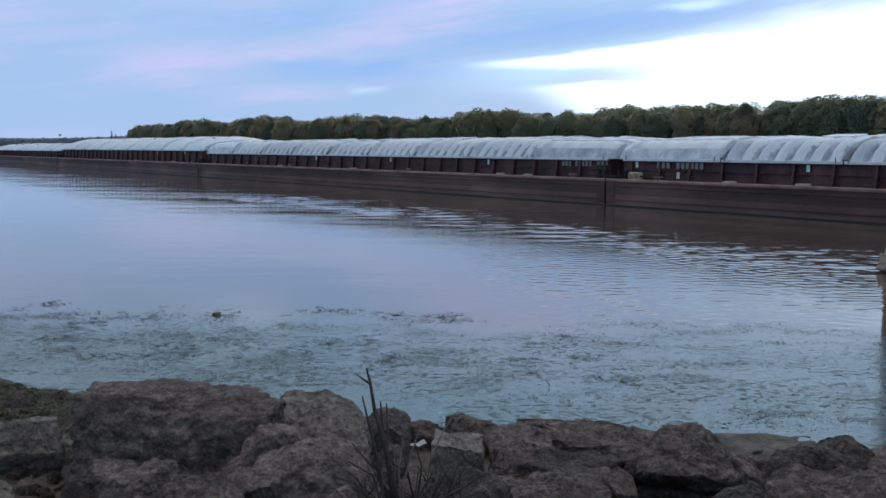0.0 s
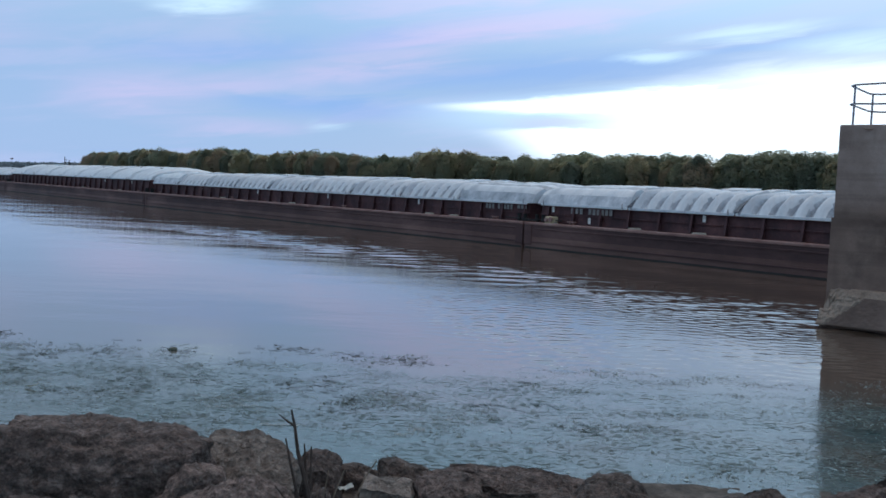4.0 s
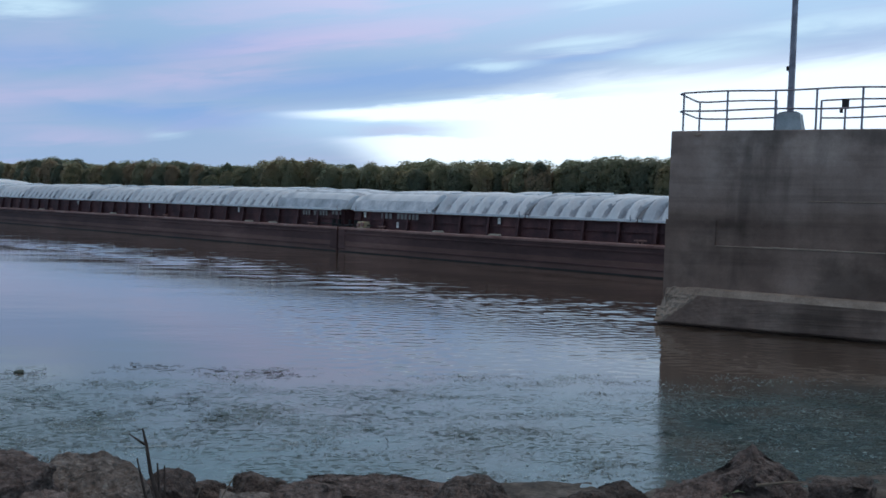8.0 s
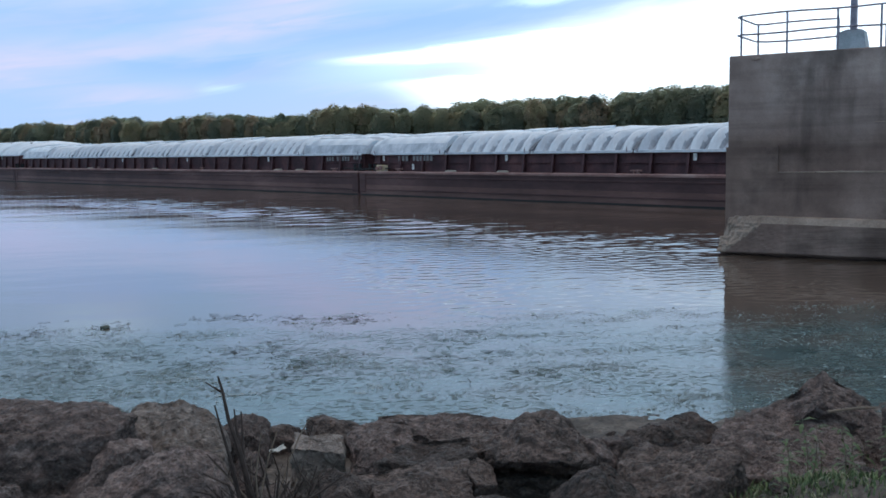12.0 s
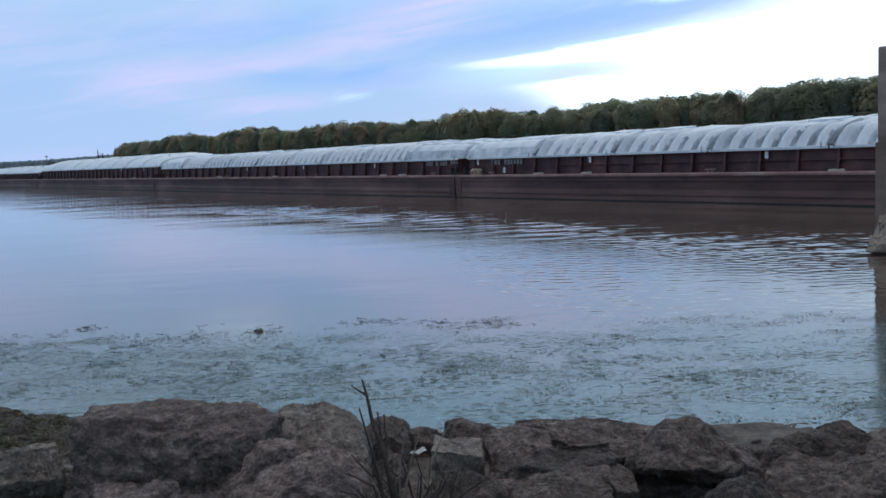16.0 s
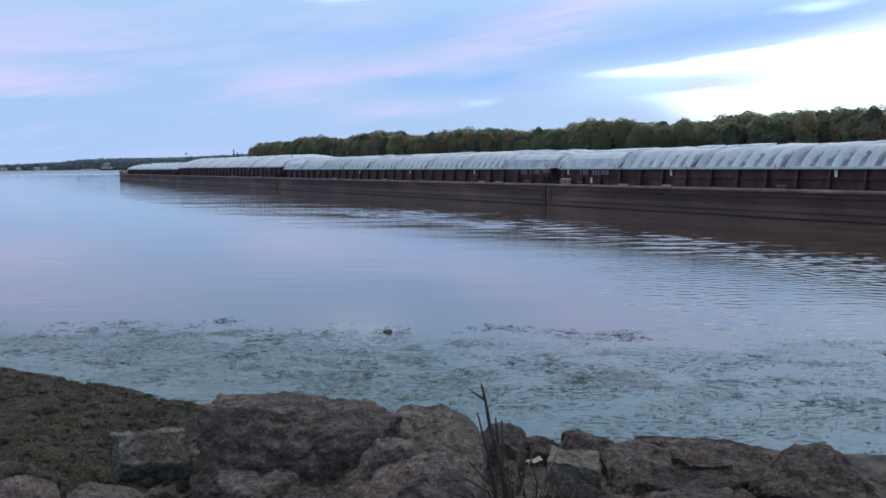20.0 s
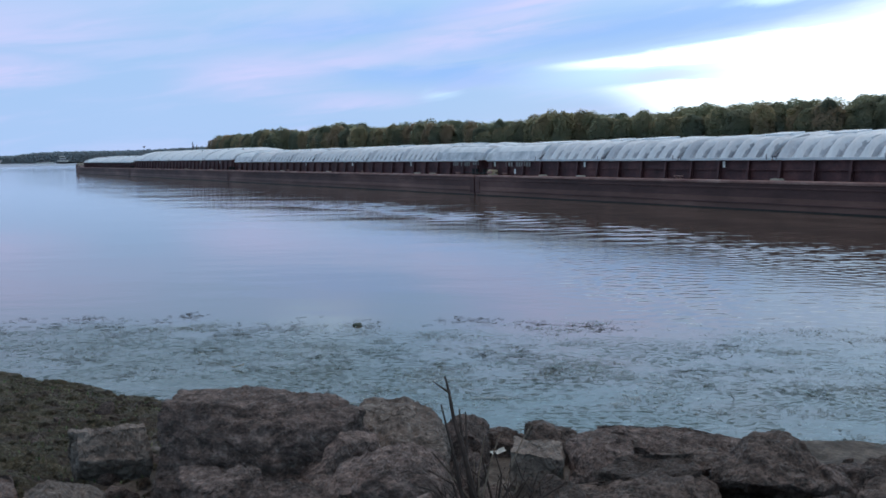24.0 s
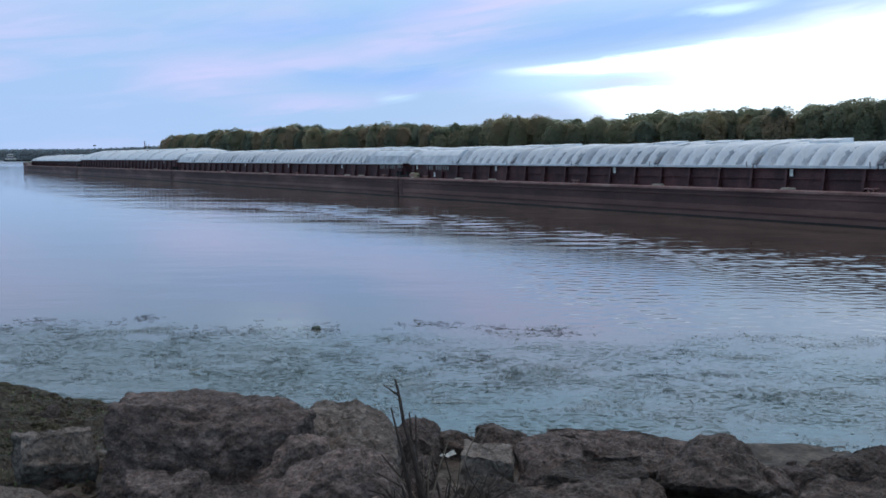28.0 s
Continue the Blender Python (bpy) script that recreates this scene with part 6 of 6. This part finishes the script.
for k in range(34):
    gx = rnd_flat.uniform(-8.0, -2.7)
    gy = shore_y(gx) - 0.35 - 2.6 * rnd_flat.random() ** 1.4
    if gy > 6.6:
        grass_tuft(gx, gy, 260, rnd_flat.uniform(0.35, 0.7), rnd_flat.uniform(0.025, 0.05), 300 + k, MOSS, "low mossy green growth on the mud flat")
for wx, wy, wh, ws in ((-4.35, 8.0, 0.30, 41), (-4.15, 7.7, 0.24, 42), (-4.5, 7.5, 0.22, 43), (-4.0, 7.4, 0.20, 44)):
    weed_plant(wx, wy, wh, ws, MOSS)
for gx, gy, sd in ((-5.4, 10.6, 11), (-6.4, 11.2, 12), (-4.4, 10.0, 13), (-3.4, 9.0, 14), (-5.0, 8.6, 15), (-3.2, 6.9, 16), (-2.9, 7.6, 17), (-4.0, 7.6, 18)):
    grass_tuft(gx, gy, 130, 0.7, 0.07, sd, GRASS, "short green growth on the mud flat")


# ---- what floats on the river ----
def algae_raft(seed, cells, mat, size, label, density=1.0):
    """A raft of torn flat flakes, drifting as one piece. cells: (x, y, half length, half width, flakes)."""
    rnd = random.Random(seed)
    verts, faces = [], []
    for cx, cy, lx, ly, n in cells:
        for k in range(int(n * density)):
            x, y = cx + rnd.gauss(0, 0.5) * lx, cy + rnd.gauss(0, 0.5) * ly
            if y < shore_y(x) + 0.15:
                continue
            if noise.noise(Vector((x * 1.1, y * 1.6, seed))) + 0.6 * noise.noise(Vector((x * 3.1, y * 4.0, seed))) < 0.08 + rnd.uniform(-0.25, 0.25):
                continue
            s = size * rnd.uniform(0.35, 1.3) * (1 + 1.5 * (rnd.random() < 0.03))
            a = rnd.uniform(0, math.tau)
            m = rnd.randrange(5, 8)
            i = len(verts)
            z = 0.004 + 0.004 * rnd.random()
            for q in range(m):
                t = math.tau * q / m
                r = s * rnd.uniform(0.45, 1.0)
                u, v = 1.35 * r * math.cos(t), 1.0 * r * math.sin(t)
                verts.append((x + u * math.cos(a) - v * math.sin(a), y + u * math.sin(a) + v * math.cos(a), z + (0.004 if q % 2 else 0) * rnd.random()))
            faces.append(tuple(range(i, i + m)))
    me = bpy.data.meshes.new("algae")
    me.from_pydata(verts, [], faces)
    me.materials.append(mat)
    return tagged(new("algae_raft", me), label, "algae", kind="stuff")


MAT_CELLS = []
rnd_cells = random.Random(3)
for k in range(120):
    x = rnd_cells.uniform(-9, 11)
    f = rnd_cells.random()
    y = shore_y(x) + 0.3 + f * (16.6 - 0.18 * max(0, x) - shore_y(x))
    MAT_CELLS.append((x, y, rnd_cells.uniform(0.5, 1.6), rnd_cells.uniform(0.25, 0.6), 500))
# clumps of strands: x, y, half length, half width, strands
STRANDS_WEST = [(-10.2, 15.9, 0.3, 0.44, 78), (-10.3, 16.9, 0.3, 0.24, 39), (-9.5, 16.3, 0.3, 0.39, 66), (-9.0, 14.6, 0.3, 0.23, 44), (-9.6, 14.3, 0.3, 0.26, 56), (-9.2, 17.1, 0.4, 0.25, 56), (-8.6, 16.3, 0.4, 0.45, 77), (-8.0, 15.3, 0.4, 0.59, 95), (-7.5, 17.3, 0.4, 0.38, 98), (-7.6, 13.6, 0.3, 0.23, 56), (-6.5, 12.8, 0.4, 0.25, 69), (-6.0, 15.6, 0.4, 0.92, 176), (-5.1, 16.1, 0.3, 0.64, 98), (-6.0, 14.2, 0.4, 0.29, 84), (-4.0, 13.6, 0.6, 0.57, 210), (-4.8, 12.9, 0.4, 0.28, 74), (-4.1, 16.3, 0.4, 0.38, 77), (-3.3, 14.2, 0.5, 0.49, 122)]
STRANDS_EAST = [(-2.2, 16.9, 0.6, 0.29, 111), (-1.1, 16.5, 0.4, 0.21, 54), (-0.1, 16.2, 0.4, 0.26, 115), (1.4, 14.2, 0.4, 0.20, 60), (1.7, 14.7, 0.2, 0.12, 29), (1.8, 13.1, 0.3, 0.14, 45), (1.0, 13.0, 0.4, 0.13, 56), (-1.8, 14.0, 0.2, 0.32, 74), (-1.3, 14.0, 0.3, 0.39, 114), (-0.9, 13.0, 0.2, 0.33, 76), (-2.4, 13.4, 0.3, 0.25, 69), (-1.1, 12.3, 0.6, 0.37, 80), (2.2, 11.8, 0.2, 0.17, 59), (1.9, 11.9, 0.3, 0.30, 50), (1.1, 12.2, 0.3, 0.17, 56)]
STRANDS_PIER = [(rnd_cells.uniform(4.5, 12), rnd_cells.uniform(10.2, 14.2), rnd_cells.uniform(0.3, 0.8), rnd_cells.uniform(0.1, 0.3), 40) for k in range(22)]


def strand_raft(seed, cells, label):
    """Clumps of thin wavy strands of weed lying on the water."""
    rnd = random.Random(seed)
    verts, faces = [], []
    for cx, cy, lx, ly, n in cells:
        for k in range(int(n * 0.42)):
            x, y = cx + rnd.gauss(0, 0.55) * lx, cy + rnd.gauss(0, 0.8) * ly
            if y < shore_y(x) + 0.2:
                continue
            a, bend = rnd.gauss(0, 0.35), rnd.gauss(0, 0.8)
            ln, w = rnd.uniform(0.05, 0.24) * (0.5 if k % 2 else 1), rnd.uniform(0.002, 0.008)
            z, i = 0.004 + 0.006 * rnd.random(), len(verts)
            for q in range(6):
                wid = w * math.sin(math.pi * (q + 0.5) / 6)
                verts.append((x - math.sin(a) * wid, y + math.cos(a) * wid, z))
                verts.append((x + math.sin(a) * wid, y - math.cos(a) * wid, z + 0.004))
                x, y, a = x + math.cos(a) * ln / 5, y + math.sin(a) * ln / 5, a + bend * 0.2 + rnd.gauss(0, 0.15)
                if q:
                    faces.append((i + 2 * q - 2, i + 2 * q - 1, i + 2 * q + 1, i + 2 * q))
    me = bpy.data.meshes.new("algae")
    me.from_pydata(verts, [], faces)
    me.materials.append(ALGAE)
    return tagged(new("algae_raft", me), label, "algae", kind="stuff")


strings = strand_raft(6, STRANDS_WEST + STRANDS_EAST + STRANDS_PIER, "dark stringy clumps of floating algae at the slack water's edge")
FOAM_CELLS = [(-1.68, 11.52, 0.2, 0.04, 60), (-1.42, 11.54, 0.2, 0.04, 60), (-1.17, 11.65, 0.2, 0.05, 60), (-0.12, 11.28, 0.15, 0.1, 50), (0.09, 11.55, 0.15, 0.18, 90), (0.32, 12.0, 0.15, 0.25, 80), (-2.98, 12.5, 0.3, 0.07, 60), (-2.5, 12.36, 0.3, 0.07, 60), (-2.2, 12.45, 0.3, 0.08, 50), (-4.6, 12.6, 0.5, 0.15, 50), (-3.6, 14.6, 0.6, 0.2, 50)]
foam = algae_raft(9, FOAM_CELLS, SCUM, 0.009, "pale curls of scum on the slack water", 3.0)
algae = algae_raft(5, MAT_CELLS, ALGAE, 0.0115, "scattered dark green floating algae and leaf scraps on the river")
film = algae_raft(7, [(x, y, lx * 1.3, ly * 1.5, 240) for x, y, lx, ly, n in MAT_CELLS], FILM, 0.012, "thin pale film of algae on still river water")


def make_snag():
    bm = rock_bm(77, 0.17, 0.12, 0.10, "round", 3)
    ob = part("floating_clump", bm, ALGAE, smooth=True)
    return tagged(ob, "dark clump of weed floating on the river", "weed clump")


snag = make_snag()
twig = part("twig", tube_bm([(-0.02, 0, -0.02), (0.01, 0, 0.03), (-0.015, 0.01, 0.06), (-0.03, 0.01, 0.08)], 0.008, 0.004, 6), BARK)
tagged(twig, "short dark twig poking out of the water", "twig")
bm = bmesh.new()
g = [[bm.verts.new((-0.09 + 0.03 * i, (j - 1) * 0.03 * math.sin(math.pi * (i + 0.4) / 7), 0.012 + 0.02 * abs(j - 1) + 0.0012 * i * i)) for i in range(7)] for j in range(3)]
for a, c in zip(g, g[1:]):
    for k in range(6):
        bm.faces.new((a[k], a[k + 1], c[k + 1], c[k]))
bmesh.ops.solidify(bm, geom=list(bm.faces), thickness=0.003)
leaf = part("floating_leaf", bm, PAPER, smooth=True)
tagged(leaf, "pale curled leaf floating on the river", "leaf")


# ---- far things ----
def make_towboat():
    b = empty("towboat", pose(-533, 1092, 0, 0, 0, 26), "small towboat with white deckhouse and dark hull far off", "boat")
    part("hull", box_bm(-15, 15, -4, 4, -0.5, 1.9, bevel=0.3), BLACK, b)
    part("deckhouse", box_bm(-13.5, -2, -3, 3, 1.9, 4.0, bevel=0.15), WHITE, b)
    part("upper_deckhouse", box_bm(-12, -4, -2.5, 2.5, 4.0, 5.6, bevel=0.15), STEEL, b)
    w = part("wheelhouse", box_bm(-11.5, -5, -2.4, 2.4, 5.6, 8.4, bevel=0.15), WHITE, b)
    part("window", box_bm(-11, -5.5, -2.46, -2.4, 6.4, 7.4), GLASS_DARK, w)
    for x in (-12.5, -9.5, -6.5):
        part("window", box_bm(x, x + 1.8, -3.06, -3.0, 2.6, 3.4), GLASS_DARK, b)
    part("stack", tube_bm([(-3.0, 0, 3.9), (-3.0, 0, 6.0)], 0.5, 0.5, 10), BLACK, b)
    f = empty("work_flat", pose(-558, 1082, 0, 0, 0, 27), "low pale work flat moored by the towboat", "boat")
    part("hull", box_bm(-10, 9, -4, 4, -0.4, 1.5, bevel=0.2), WHITE, f)
    part("deck_cargo", box_bm(-4, 3, -2, 2, 1.5, 2.3, bevel=0.2), STEEL, f)


make_towboat()


def make_water_tower():
    b = empty("water_tower", pose(-640, 1580, 0), "slim distant water tower above the woods", "water tower")
    part("stem", tube_bm([(0, 0, 0), (0, 0, 24)], 0.25, 0.25, 8), STEEL, b)
    bm = bmesh.new()
    bmesh.ops.create_uvsphere(bm, u_segments=14, v_segments=8, radius=2.2)
    bmesh.ops.scale(bm, verts=bm.verts, vec=(1.2, 1.2, 0.6))
    bmesh.ops.translate(bm, verts=bm.verts, vec=(0, 0, 25))
    part("tank", bm, STEEL, b)


make_water_tower()


def make_house(x, y, w, seed):
    b = empty("house", pose(x, y, 0.5, 0, 0, 12 + seed * 7), "small pale house on the far shore", "house", "houses on the far shore")
    part("wall", box_bm(-w, w, -4, 4, 0, 2.7), WHITE, b)
    bm = bmesh.new()
    prof = [(-4.6, 2.7), (4.6, 2.7), (0, 4.8)]
    a = [bm.verts.new((-w - 0.4, u, v)) for u, v in prof]
    c = [bm.verts.new((w + 0.4, u, v)) for u, v in prof]
    for k in range(3):
        bm.faces.new((a[k], a[(k + 1) % 3], c[(k + 1) % 3], c[k]))
    bm.faces.new(a[::-1])
    bm.faces.new(c)
    part("roof", bm, STEEL, b)
    for q in (-w * 0.5, w * 0.4):
        part("window", box_bm(q, q + 1.2, -4.06, -4.0, 1.0, 2.1), GLASS_DARK, b)


for hx, hy, hw, hs in ((-883, 1430, 4, 1), (-854, 1424, 3, 2), (-818, 1415, 4.5, 3), (-803, 1411, 3, 4)):
    make_house(hx, hy, hw, hs)


for mx, my, mh in ((-244, 703, 13.0), (-249, 708, 15.4)):
    snag_tree = empty("dead_tree", pose(mx, my, 0.6), "thin bare dead tree at the end of the woods", "dead tree")
    part("trunk", tube_bm([(0, 0, 0), (0.1, 0, mh * 0.5), (0.0, 0.1, mh)], 0.5, 0.28, 6), BARK, snag_tree)
    part("limb", tube_bm([(0.05, 0, mh * 0.6), (0.9, 0, mh * 0.75), (1.2, 0, mh * 0.9)], 0.22, 0.12, 5), BARK, snag_tree)


# ---- what moves ----
def barge_rows(k):
    """The tow drifts ahead and swings a little; k: place of the barge in the string."""
    rows = []
    heading = radians(34.925)
    n0, d0 = Vector((math.cos(heading), math.sin(heading))), Vector((-math.sin(heading), math.cos(heading)))
    for t in range(0, 29, 2):
        q = heading - 0.00092 * (t - 14)
        o = n0 * 36.68 + d0 * (37.66 + 0.6584 * t + 0.00902 * t * t) + Vector((-math.sin(q), math.cos(q))) * LEN * k
        rows.append((t, pose(o.x, o.y, 0, 0, 0, 90 + math.degrees(q))))
    return rows


def motions():
    for k, b in ((-1, barge_d), (0, barge_a), (1, barge_b), (2, barge_c)):
        walk(b, barge_rows(k))
    for ob, x, y in ((algae, 0, 0), (strings, 0, 0), (film, 0, 0), (foam, 0, 0), (snag, -4.05, 16.39), (twig, 1.21, 11.44), (leaf, -5.13, 13.06)):
        walk(ob, [(t, pose(x + dx, y - 0.33 * dx, 0 if ob is not snag else -0.04)) for t, dx in ((0, 0.0), (5, 0.36), (11, 0.66), (20, 1.02), (28, 1.27))])


motions()
